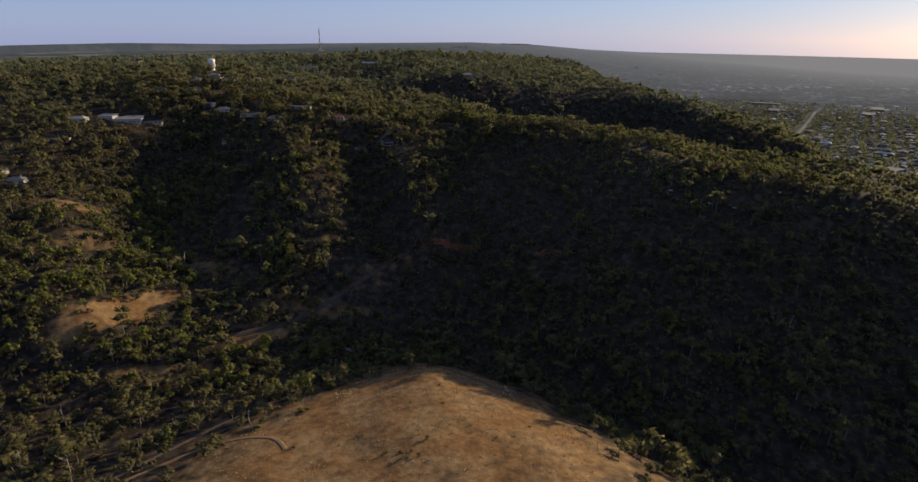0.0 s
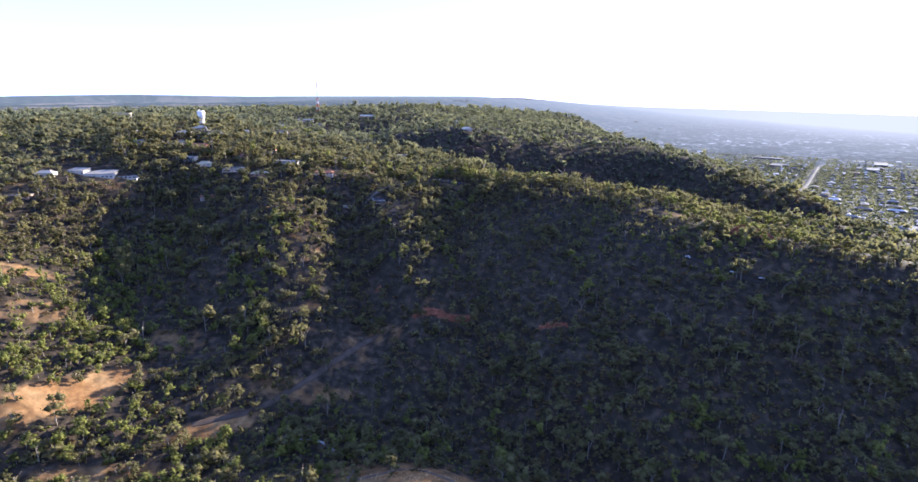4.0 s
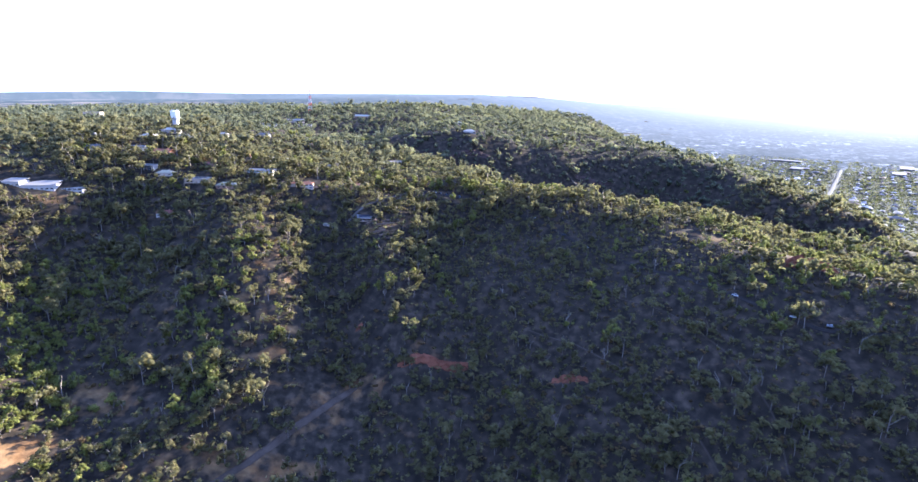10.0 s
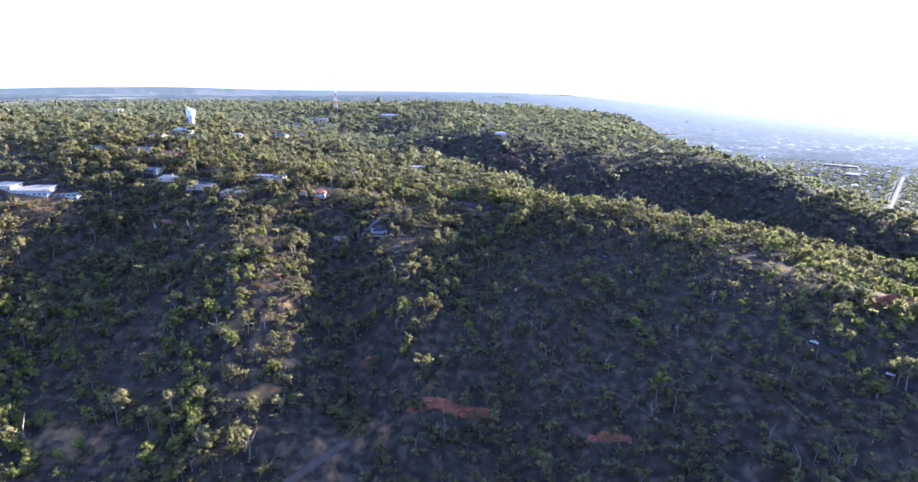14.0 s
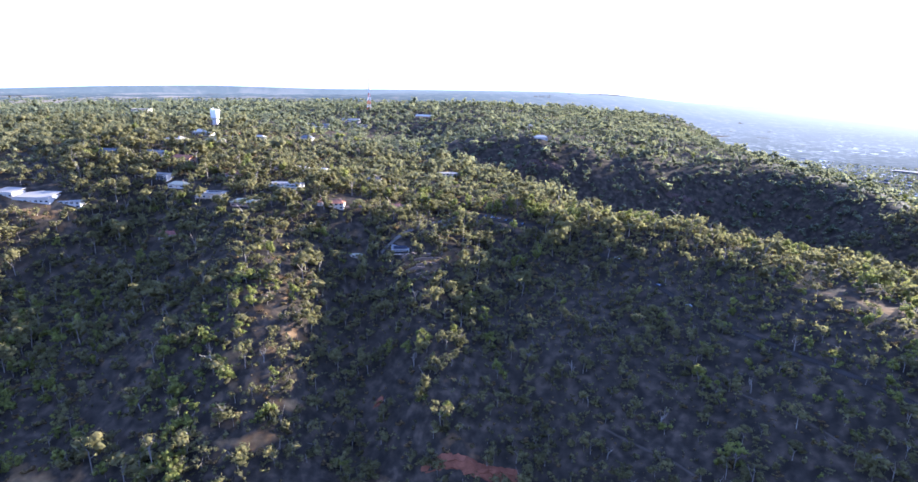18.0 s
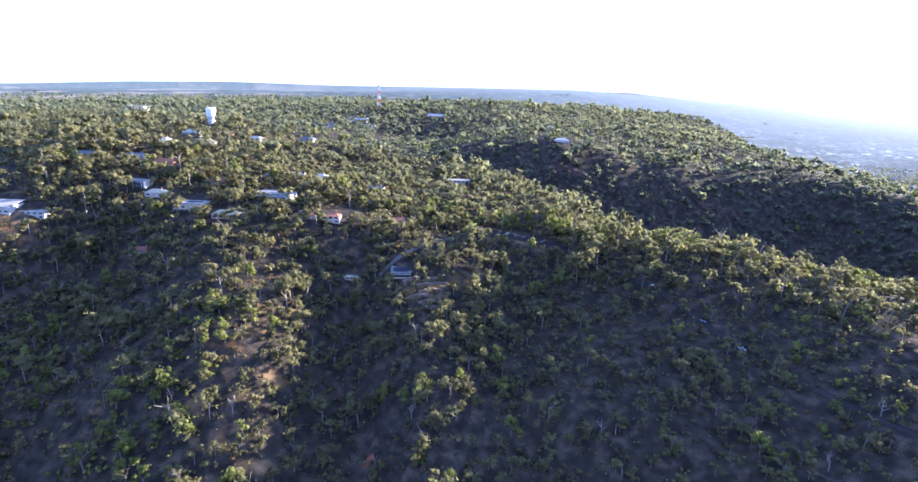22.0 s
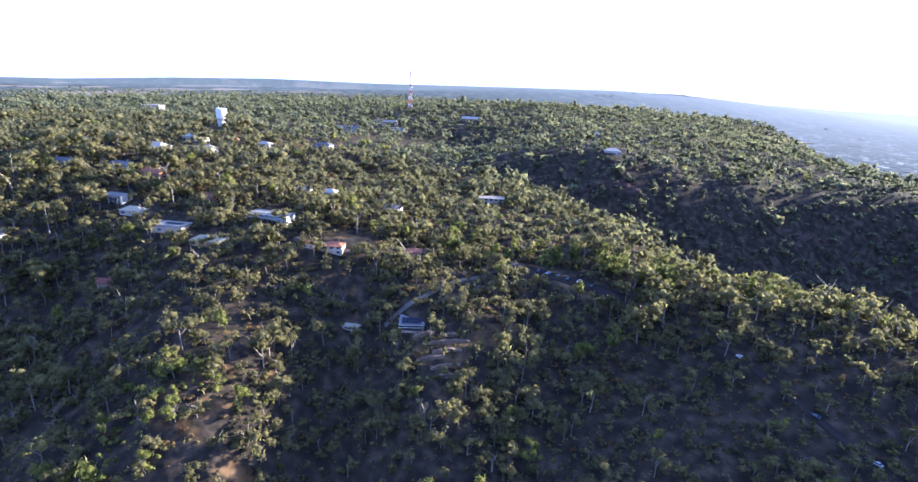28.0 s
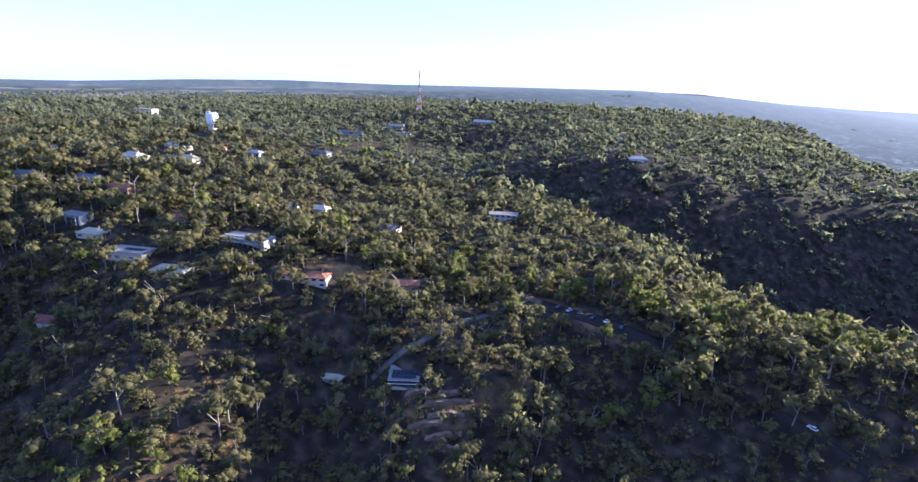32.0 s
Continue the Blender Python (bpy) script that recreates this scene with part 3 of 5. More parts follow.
def plant_rows(x, y, kinds, size, bare_at=0.5):
    bare = openness(x, y)
    for hx, hy, hr in HOUSE_SPOTS:
        bare = np.maximum(bare, 1.0 * (np.hypot(x - hx, y - hy) < hr))
    keep = (rng.uniform(0, 1, len(x)) > bare * 1.15) & in_sight(x, y)
    thin = value_noise(x, y, 45, 21) + value_noise(x, y, 18, 22)
    closed = np.clip((y - 700) / 80, 0, 1) + np.clip((100 - np.abs(height(x, y) - 85)) / 400, 0, 0.1)
    keep &= rng.uniform(-0.9, 0.9, len(x)) < thin + 0.72 + 0.4 * closed
    keep &= rng.uniform(0, 1, len(x)) > sparse(x, y)
    x, y = x[keep], y[keep]
    z = height(x, y)
    g = lush(x, y)
    pick = rng.uniform(0, 1, len(x))
    form = np.where(pick < g, 1, np.where(pick < g + 0.26, 2, 0))
    rows = np.zeros((len(x), 7))
    w = np.where(form == 2, rng.uniform(4, 8, len(x)), np.where(form == 1, rng.uniform(8, 13, len(x)), np.clip(9.0 * np.exp(rng.normal(0, 0.34, len(x))), 4.5, 19))) * size
    h = np.where(form == 2, w * rng.uniform(0.6, 0.95, len(x)), np.where(form == 1, w * rng.uniform(0.85, 1.25, len(x)), w * rng.uniform(0.85, 1.25, len(x))))
    lean = 1 - 0.3 * np.clip(2.2 - 2 * np.hypot((x - 105) / 150, (y - 600) / 115), 0, 1)  # stunted growth on the poor shaded slope
    lean *= 1 + 0.15 * np.clip((y - 725) / 20, 0, 1) * (y < 960)
    w, h = w * lean, h * lean
    rows[:, 0], rows[:, 1], rows[:, 2], rows[:, 3], rows[:, 4], rows[:, 5] = x, y, z - 0.2, w, h, rng.uniform(0, 6.28, len(x))
    for f, name in enumerate(("gum", "green", "scrub")):
        m = form == f
        rows[m, 6] = rng.choice(kinds[name], m.sum())
    return rows


near_protos, near_kinds = make_protos((("gum", 18), ("green", 9), ("scrub", 8)), 10, 18, 2, 0.043, 10)
rim_protos, rim_kinds = make_protos((("gum", 12), ("green", 4), ("scrub", 4)), 6, 11, 0, 0.064, 5)
mid_protos, mid_kinds = make_protos((("gum", 14), ("green", 6), ("scrub", 4)), 5, 6, 0, 0.088, 5)
far_protos, far_kinds = make_protos((("gum", 6), ("green", 3), ("scrub", 3)), 2, 4, 0, 0.14, 2)

px, py = grid_points(rng, -760, 640, 190, 960, 7.6)
edge = (np.abs(px + 40) > 400) | (py > 800)
near = plant_rows(px[~edge], py[~edge], near_kinds, 1.16)
rim = plant_rows(px[edge], py[edge], rim_kinds, 1.1)
px, py = grid_points(rng, -1300, 760, 960, 1750, 10.2)
mid = plant_rows(px, py, mid_kinds, 1.3)
px, py = grid_points(rng, -300, 560, 1750, 2060, 13)
mid = np.concatenate([mid, plant_rows(px, py, mid_kinds, 1.4)])
mid = mid[mid[:, 2] > -45]
mid[:, 2] -= 0.26 * mid[:, 4]  # closed canopy: the crowns reach down to the scrub
px, py = grid_points(rng, -2500, 1000, 1750, 2750, 20)
far = plant_rows(px, py, far_kinds, 1.7)
far = far[(far[:, 2] > -30)]
far[:, 4] *= 0.6
far[:, 2] -= 0.26 * far[:, 4]
ux, uy = grid_points(rng, -420, 420, 330, 780, 4.8)
under = plant_rows(ux, uy, far_kinds, 0.46)
undergrowth = tagged(scatter(far_protos, under, TREE_MATS, "undergrowth"), "low brown and olive undergrowth between the trees", "undergrowth", kind="stuff")
woodland = tagged(scatter(near_protos, near, TREE_MATS, "woodland"), "olive-green eucalypt woodland and scrub covering dry slopes", "trees", kind="stuff")
rim_woodland = tagged(scatter(rim_protos, rim, [LEAF["half_hazed_gum"], LEAF["green"], LEAF["scrub"], BARK], "hilltop_woodland"), "olive gum woodland round the hilltop houses", "trees", kind="stuff")
mid_woodland = tagged(scatter(mid_protos, mid, FAR_MATS, "plateau_woodland"), "eucalypt canopy on the plateau and further ridge, leaves tinted grey-green for haze", "trees", kind="stuff")
far_woodland = tagged(scatter(far_protos, far, FAR_MATS, "far_woodland"), "dark tree cover on the far tableland, leaves tinted for haze", "trees", kind="stuff")
print("trees", len(near), len(rim), len(mid), len(far), len(under))

# ---- far hills and sea behind everything, haze painted on as glow ----
def haze_material():
    m, n, l, b = material("hazed_far_distance", 1.0)
    geo = n.new("ShaderNodeNewGeometry").outputs["Position"]
    sep = n.new("ShaderNodeSeparateXYZ")
    l.new(geo, sep.inputs[0])
    woods = ramp(n, l, noise_node(n, l, 60, 5), (0.35, (0.016, 0.025, 0.028)), (0.55, (0.034, 0.044, 0.042)), (0.68, (0.09, 0.075, 0.06)))
    paddocks = ramp(n, l, noise_node(n, l, 330, 6), (0.52, (0, 0, 0)), (0.60, (1, 1, 1)))
    inland = ramp(n, l, math_node(n, l, "MULTIPLY", math_node(n, l, "ADD", sep.outputs[0], 3000), 1 / 3000), (0.35, (1, 1, 1)), (0.75, (0, 0, 0)))
    woods = mix(n, l, mix(n, l, 1.0, paddocks, inland, "MULTIPLY"), woods, (0.18, 0.14, 0.105))
    dots = n.new("ShaderNodeTexVoronoi")
    dots.inputs["Scale"].default_value = 1 / 20
    l.new(geo, dots.inputs["Vector"])
    bw = n.new("ShaderNodeRGBToBW")
    l.new(dots.outputs["Color"], bw.inputs[0])
    suburb = ramp(n, l, bw.outputs[0], (0.0, (0.016, 0.022, 0.022)), (0.6, (0.032, 0.037, 0.037)), (0.84, (0.12, 0.12, 0.12)))
    low = ramp(n, l, math_node(n, l, "MULTIPLY", math_node(n, l, "ADD", sep.outputs[2], 60), 1 / 120), (0.2, (1, 1, 1)), (0.8, (0, 0, 0)))
    blocks = ramp(n, l, noise_node(n, l, 170, 6), (0.40, (0.45, 0.5, 0.48)), (0.56, (1.0, 1.0, 1.0)), (0.66, (1.3, 1.3, 1.3)))
    suburb = mix(n, l, 1.0, suburb, blocks, "MULTIPLY")
    works = n.new("ShaderNodeTexVoronoi")
    works.inputs["Scale"].default_value = 1 / 26
    l.new(geo, works.inputs["Vector"])
    wb = n.new("ShaderNodeRGBToBW")
    l.new(works.outputs["Color"], wb.inputs[0])
    suburb = mix(n, l, mix(n, l, 1.0, ramp(n, l, wb.outputs[0], (0.80, (0, 0, 0)), (0.82, (1, 1, 1))), ramp(n, l, noise_node(n, l, 420, 3), (0.50, (0, 0, 0)), (0.58, (1, 1, 1))), "MULTIPLY"), suburb, (0.26, 0.26, 0.26))
    land = mix(n, l, low, woods, suburb)
    # the share of painted haze grows with distance from the origin
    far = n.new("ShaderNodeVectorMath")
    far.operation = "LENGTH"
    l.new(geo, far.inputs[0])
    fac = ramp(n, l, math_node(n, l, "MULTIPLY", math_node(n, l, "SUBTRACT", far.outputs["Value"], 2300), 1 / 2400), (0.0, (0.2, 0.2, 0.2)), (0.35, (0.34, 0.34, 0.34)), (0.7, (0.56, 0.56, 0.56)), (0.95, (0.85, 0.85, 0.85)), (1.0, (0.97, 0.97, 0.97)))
    clear = ramp(n, l, math_node(n, l, "MULTIPLY", math_node(n, l, "ADD", sep.outputs[0], 3000), 1 / 3400), (0.2, (0.72, 0.72, 0.72)), (1.0, (1, 1, 1)))  # less of the painted haze inland
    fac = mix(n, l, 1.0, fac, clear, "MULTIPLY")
    b.inputs["Specular IOR Level"].default_value = 0.0
    l.new(land, b.inputs["Base Color"])
    # haze colour, paler to the right, given off as emission
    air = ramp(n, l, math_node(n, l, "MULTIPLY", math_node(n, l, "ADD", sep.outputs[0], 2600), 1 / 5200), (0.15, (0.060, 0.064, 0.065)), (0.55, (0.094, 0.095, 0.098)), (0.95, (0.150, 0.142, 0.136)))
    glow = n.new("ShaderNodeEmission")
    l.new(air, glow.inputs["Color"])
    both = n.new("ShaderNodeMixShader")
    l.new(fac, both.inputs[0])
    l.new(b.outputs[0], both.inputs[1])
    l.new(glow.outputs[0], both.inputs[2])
    l.new(both.outputs[0], n["Material Output"].inputs["Surface"])
    return m


def build_backdrop():
    az, rr = np.radians(np.linspace(-82, 74, 240)), np.concatenate([np.linspace(2450, 4560, 56), [4620]])
    ga, gr = np.meshgrid(az, rr)
    x, y = (gr * np.sin(ga)).ravel(), (240 + gr * np.cos(ga)).ravel()
    z = height(x, y) + 1.5 + np.clip((gr.ravel() - 2450) / 300, 0, 1) * (3 + value_noise(x, y, 40, 31) * 9)
    hills = np.degrees(ga.ravel())
    z += np.clip((gr.ravel() - 3300) / 900, 0, 1) * (value_noise(x, y, 620, 35) * 26 + value_noise(x, y, 210, 36) * 12) * (hills < 14)
    rim = np.interp(hills, [-82, -48, -40, -32, -22, -10, 1, 9, 13, 18, 28, 40, 74], [125, 130, 158, 172, 163, 173, 180, 152, 126, 110, 100, 88, 84])
    z = np.minimum(z, 203 + (rim - 203) * gr.ravel() / 4620 - 2)
    last = gr.ravel() > 4600
    z[last] = rim[last]
    w, h = len(az), len(rr)
    k = (np.arange(h - 1)[:, None] * w + np.arange(w - 1)[None, :]).ravel()
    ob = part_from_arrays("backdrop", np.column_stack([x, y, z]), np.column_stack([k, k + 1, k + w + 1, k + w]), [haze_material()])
    return tagged(ob, "far hills and plain with pale blue haze painted on as glow", "far hills", kind="structure")


backdrop = build_backdrop()

# ---- shared helpers for built things ----
def part(name, bm, mat, owner=None, label=""):
    me = bpy.data.meshes.new(name)
    bm.to_mesh(me)
    bm.free()
    me.materials.append(mat)
    ob = new(name, me)
    ob.parent = owner
    return tagged(ob, label)


def thing(name, x, y, z, turn, label, category, group=""):
    ob = new(name)
    ob.matrix_world = pose(x, y, z, 0, 0, turn)
    return tagged(ob, label, category, group)


def box(bm, x0, x1, y0, y1, z0, z1):
    v = [bm.verts.new(p) for p in ((x0, y0, z0), (x1, y0, z0), (x1, y1, z0), (x0, y1, z0), (x0, y0, z1), (x1, y0, z1), (x1, y1, z1), (x0, y1, z1))]
    for f in ((0, 3, 2, 1), (4, 5, 6, 7), (0, 1, 5, 4), (1, 2, 6, 5), (2, 3, 7, 6), (3, 0, 4, 7)):
        bm.faces.new([v[i] for i in f])
    return v


def boxes(*rows):
    bm = bmesh.new()
    for r in rows:
        box(bm, *r)
    return bm


def solid(verts, faces):
    bm = bmesh.new()
    vs = [bm.verts.new(p) for p in verts]
    for f in faces:
        bm.faces.new([vs[i] for i in f])
    bmesh.ops.recalc_face_normals(bm, faces=bm.faces)
    return bm


def turned(profile, sides=24):
    """A body turned about its upright axis from rows of radius and height."""
    verts, faces = [], []
    for r, z in profile:
        verts += [(r * math.cos(2 * math.pi * k / sides), r * math.sin(2 * math.pi * k / sides), z) for k in range(sides)]
    for i in range(len(profile) - 1):
        for k in range(sides):
            a, b = i * sides + k, i * sides + (k + 1) % sides
            faces.append((a, b, b + sides, a + sides))
    faces.append(tuple(range(sides))[::-1])
    faces.append(tuple(range((len(profile) - 1) * sides, len(profile) * sides)))
    return solid(verts, faces)


def rod(bm, p, q, r, sides=5, r2=None):
    v, t = limb(p, q, r, r if r2 is None else r2, 0, sides)
    vs = [bm.verts.new(c) for c in v]
    for f in t:
        bm.faces.new([vs[i] for i in f])


def tile_material(name, colour):
    m, n, l, b = material(name, 0.8)
    wave = n.new("ShaderNodeTexWave")
    wave.inputs["Scale"].default_value, wave.inputs["Distortion"].default_value = 4.0, 0.4
    l.new(n.new("ShaderNodeTexCoord").outputs["Object"], wave.inputs["Vector"])
    col = ramp(n, l, noise_node(n, l, 1.6, 4), (0.3, tuple(c * 0.65 for c in colour)), (0.7, tuple(min(1, c * 1.2) for c in colour)))
    l.new(mix(n, l, 0.25, col, wave.outputs["Color"], "MULTIPLY"), b.inputs["Base Color"])
    bump(n, l, b, wave.outputs["Fac"], 0.5, 0.06)
    return m


WALL = {
    "white": plain("white_render", (0.33, 0.30, 0.265), 0.8, 0, 1.2, 0.12),
    "cream": plain("cream_render", (0.36, 0.30, 0.24), 0.85, 0, 1.2, 0.15),
    "brick": plain("brown_brick", (0.26, 0.16, 0.11), 0.9, 0, 0.4, 0.35),
    "blue": plain("blue_grey_cladding", (0.34, 0.42, 0.44), 0.7, 0, 1.0, 0.15),
    "dark": plain("dark_cladding", (0.07, 0.075, 0.085), 0.6, 0, 1.0, 0.2),
}
ROOF = {
    "white": plain("white_metal_roof", (0.20, 0.178, 0.150), 0.8, 0.0, 2.0, 0.12),
    "grey": plain("grey_metal_roof", (0.14, 0.132, 0.122), 0.7, 0.0, 2.0, 0.15),
    "terracotta": tile_material("terracotta_tiles", (0.25, 0.112, 0.066)),
    "red": tile_material("dull_red_roof", (0.165, 0.07, 0.055)),
    "olive": plain("olive_metal_roof", (0.24, 0.215, 0.15), 0.85, 0.0, 2.0, 0.2),
    "slate": plain("slate_roof", (0.095, 0.095, 0.097), 0.85, 0.0, 1.5, 0.2),
    "cream": plain("cream_metal_roof", (0.29, 0.26, 0.21), 0.85, 0.0, 2.0, 0.15),
}
GLASS_DARK, _, _, glass_b = material("window_glass", 0.08)
glass_b.inputs["Base Color"].default_value, glass_b.inputs["Specular IOR Level"].default_value = (0.02, 0.025, 0.03, 1), 0.7
PANEL = plain("solar_cells", (0.022, 0.024, 0.034), 0.6, 0.0, 0.6, 0.3)
FRAME = plain("window_frame_paint", (0.34, 0.32, 0.29), 0.6, 0, 0.5, 0.1)
TIMBER = plain("weathered_timber", (0.24, 0.17, 0.11), 0.85, 0, 0.5, 0.3)
CONCRETE = plain("pale_concrete", (0.40, 0.38, 0.35), 0.9, 0, 1.5, 0.2)
ASPHALT = plain("asphalt", (0.026, 0.022, 0.019), 1.0, 0, 2.0, 0.35)
DIRT = plain("dusty_track", (0.080, 0.060, 0.046), 0.95, 0, 1.2, 0.25)
TRACK_SOIL = plain("track_soil", (0.058, 0.043, 0.032), 0.95, 0, 1.4, 0.4)
RED_EARTH = plain("red_earth", (0.125, 0.05, 0.028), 0.95, 0, 1.5, 0.4, 0.25)
SCUFF = plain("worn_scrub_soil", (0.046, 0.036, 0.027), 0.95, 0, 1.2, 0.3)
ROCK = plain("dark_rock", (0.05, 0.033, 0.027), 0.95, 0, 2.2, 0.5, 0.5)
STEEL = plain("galvanised_steel", (0.45, 0.45, 0.46), 0.5, 0.6, 0.8, 0.15)
MAST_RED = plain("red_mast_paint", (0.42, 0.10, 0.06), 0.6, 0, 0.8, 0.2)
MAST_WHITE = plain("white_mast_paint", (0.50, 0.47, 0.44), 0.6, 0, 0.8, 0.12)
TANK = plain("white_tank_paint", (0.62, 0.57, 0.50), 0.7, 0, 2.5, 0.10)


def window_mesh(w, h):
    return boxes((-w / 2 - 0.08, w / 2 + 0.08, -0.07, 0.02, -0.08, 0.0), (-w / 2 - 0.08, w / 2 + 0.08, -0.07, 0.02, h, h + 0.08), (-w / 2 - 0.08, -w / 2, -0.07, 0.02, 0, h), (w / 2, w / 2 + 0.08, -0.07, 0.02, 0, h), (-0.03, 0.03, -0.05, 0.02, 0, h))


def add_window(owner, x, y, z, w, h, turn=0):
    win = part("window", window_mesh(w, h), FRAME, owner)
    win.matrix_local = pose(x, y, z, 0, 0, turn)
    pane = part("pane", boxes((-w / 2, w / 2, -0.03, 0.0, 0, h)), GLASS_DARK, win, "dark reflecting glass")
    return win


def roof_shape(kind, w, d, h):
    o = 0.6
    x, y = w / 2 + o, d / 2 + o
    if kind == "flat":
        return boxes((-x, x, -y, y, h, h + 0.35), (-x, x, -y, -y + 0.2, h + 0.35, h + 0.6), (-x, x, y - 0.2, y, h + 0.35, h + 0.6), (-x, -x + 0.2, -y + 0.2, y - 0.2, h + 0.35, h + 0.6), (x - 0.2, x, -y + 0.2, y - 0.2, h + 0.35, h + 0.6))
    if kind == "tilt":
        r = d * 0.13
        return solid([(-x, -y, h), (x, -y, h), (x, y, h + r), (-x, y, h + r), (-x, -y, h + 0.3), (x, -y, h + 0.3), (x, y, h + r + 0.3), (-x, y, h + r + 0.3)], [(0, 1, 2, 3), (4, 5, 6, 7), (0, 1, 5, 4), (1, 2, 6, 5), (2, 3, 7, 6), (3, 0, 4, 7)])
    rise = d * 0.27
    inset = 0.0 if kind == "gable" else min(x * 0.8, y)
    base = [(-x, -y, h), (x, -y, h), (x, y, h), (-x, y, h)]
    low = [(p[0], p[1], h - 0.2) for p in base]
    return solid(base + [(-x + inset, 0, h + rise), (x - inset, 0, h + rise)] + low, [(0, 1, 5, 4), (2, 3, 4, 5), (1, 2, 5), (3, 0, 4), (0, 1, 7, 6), (1, 2, 8, 7), (2, 3, 9, 8), (3, 0, 6, 9), (6, 7, 8, 9)])


def build_house(x, y, w, d, h, turn, kind, wall, roof, label, category, far):
    c, s = math.cos(radians(turn)), math.sin(radians(turn))
    corners = [height_at(x + c * a * w / 2 - s * b * d / 2, y + s * a * w / 2 + c * b * d / 2) for a in (-1, 1) for b in (-1, 1)]
    z = min(corners) * 0.88 + max(corners) * 0.12
    deep = z - min(corners) + 1.0
    ob = thing(category.replace(" ", "_"), x, y, z, turn, label, category)
    part("wall", boxes((-w / 2, w / 2, -d / 2, d / 2, -deep, h)), WALL[wall], ob)
    top = part("roof", roof_shape(kind, w, d, h), ROOF[roof], ob)
    if kind in ("gable",):
        r = d * 0.27
        for sx in (-1, 1):
            part("gable_end", solid([(sx * w / 2, -d / 2, h), (sx * w / 2, d / 2, h), (sx * w / 2, 0, h + r * 0.92), (sx * (w / 2 - 0.2), -d / 2, h), (sx * (w / 2 - 0.2), d / 2, h), (sx * (w / 2 - 0.2), 0, h + r * 0.92)], [(0, 1, 2), (3, 5, 4), (0, 1, 4, 3), (1, 2, 5, 4), (2, 0, 3, 5)]), WALL[wall], ob)
    storeys = 2 if h > 4.9 else 1
    count = max(2, int(w / 4.2))
    for level in range(storeys):
        for k in range(count):
            if level == 0 and k == count // 2:
                door = part("door", boxes((-0.5, 0.5, -0.06, 0.02, 0, 2.1)), TIMBER, ob, "brown timber door")
                door.matrix_local = pose(-w / 2 + (k + 0.5) * w / count, -d / 2 - 0.01, 0.2)
                continue
            add_window(ob, -w / 2 + (k + 0.5) * w / count, -d / 2 - 0.02, 0.9 + level * 2.8, w / count * 0.55, 1.4 if h > 3.3 else 1.1)
    for sx, t in ((1, 90), (-1, -90)):
        add_window(ob, sx * (w / 2 + 0.02), 0, 1.0, d * 0.3, 1.3, t)
    if kind in ("hip", "gable") and not far:
        part("chimney", boxes((w * 0.22, w * 0.22 + 0.8, 0.3, 1.0, h, h + d * 0.27 + 1.0)), WALL["brick"], ob)
    if kind in ("tilt", "flat") and not far:
        part("gutter", boxes((-w / 2 - 0.6, w / 2 + 0.6, -d / 2 - 0.75, -d / 2 - 0.6, h + 0.02, h + 0.2)), FRAME, ob)
    return ob


built = {}
for row in HOUSES:
    built[row[:2]] = build_house(*row, row[1] > 900)

# solar panels, decks and other parts of the houses seen best
solar_house = built[(-95, 684)]
for k in range(6):
    for j in range(2):
        p = part("solar_panel", boxes((-0.85, 0.85, -1.3, 1.3, 0, 0.06)), PANEL, solar_house, "dark solar panel")
        p.matrix_local = pose(-4.6 + k * 1.85, -3.2 + j * 3.0, 5.05 + j * 0.39, 7.4)
part("deck", boxes((-7, 7, -8.0, -5.5, 0.6, 0.8)), TIMBER, solar_house)
part("glazed_front", boxes((-6.6, 6.6, -5.62, -5.52, 1.0, 3.9)), GLASS_DARK, solar_house, "dark glazed front")
for k in range(4):
    part("post", boxes((-6.9 + k * 4.5, -6.7 + k * 4.5, -7.9, -7.7, -1.6, 4.3)), WALL["dark"], solar_house)
part("verandah_beam", boxes((-7.1, 7.1, -8.0, -7.7, 3.5, 3.7)), FRAME, solar_house)
part("balustrade", boxes((-7, 7, -7.95, -7.88, 1.1, 1.16), (-7, 7, -7.95, -7.88, 1.4, 1.46), (-7, 7, -7.95, -7.88, 1.75, 1.83)), FRAME, solar_house)
flat_house = built[(-271, 708)]
for k in range(6):
    p = part("solar_panel", boxes((-0.95, 0.95, -1.6, 1.6, 0, 0.06)), PANEL, flat_house, "dark solar panel")
    p.matrix_local = pose(-3 + k * 2.1, 0.5, 4.75, 6)
for k in range(6):
    part("post", boxes((-11.3 + k * 4.5, -11.1 + k * 4.5, -8.0, -7.8, -3, 3.2)), WALL["white"], flat_house)
part("deck", boxes((-11.5, 11.5, -8.1, -5.5, 0.0, 0.2)), TIMBER, flat_house)
part("balustrade", boxes((-11.5, 11.5, -8.05, -7.98, 0.5, 0.56), (-11.5, 11.5, -8.05, -7.98, 1.0, 1.08)), FRAME, flat_house)
long_house = built[(-217, 742)]
for k in range(9):
    part("post", boxes((-14.2 + k * 3.5, -14.0 + k * 3.5, -6.8, -6.6, -2, 5.0)), WALL["white"], long_house)
part("balcony", boxes((-14.5, 14.5, -6.9, -4.0, 2.4, 2.65)), CONCRETE, long_house)
part("balcony_roof", boxes((-14.6, 14.6, -7.2, -4.7, 5.0, 5.18)), ROOF["white"], long_house)
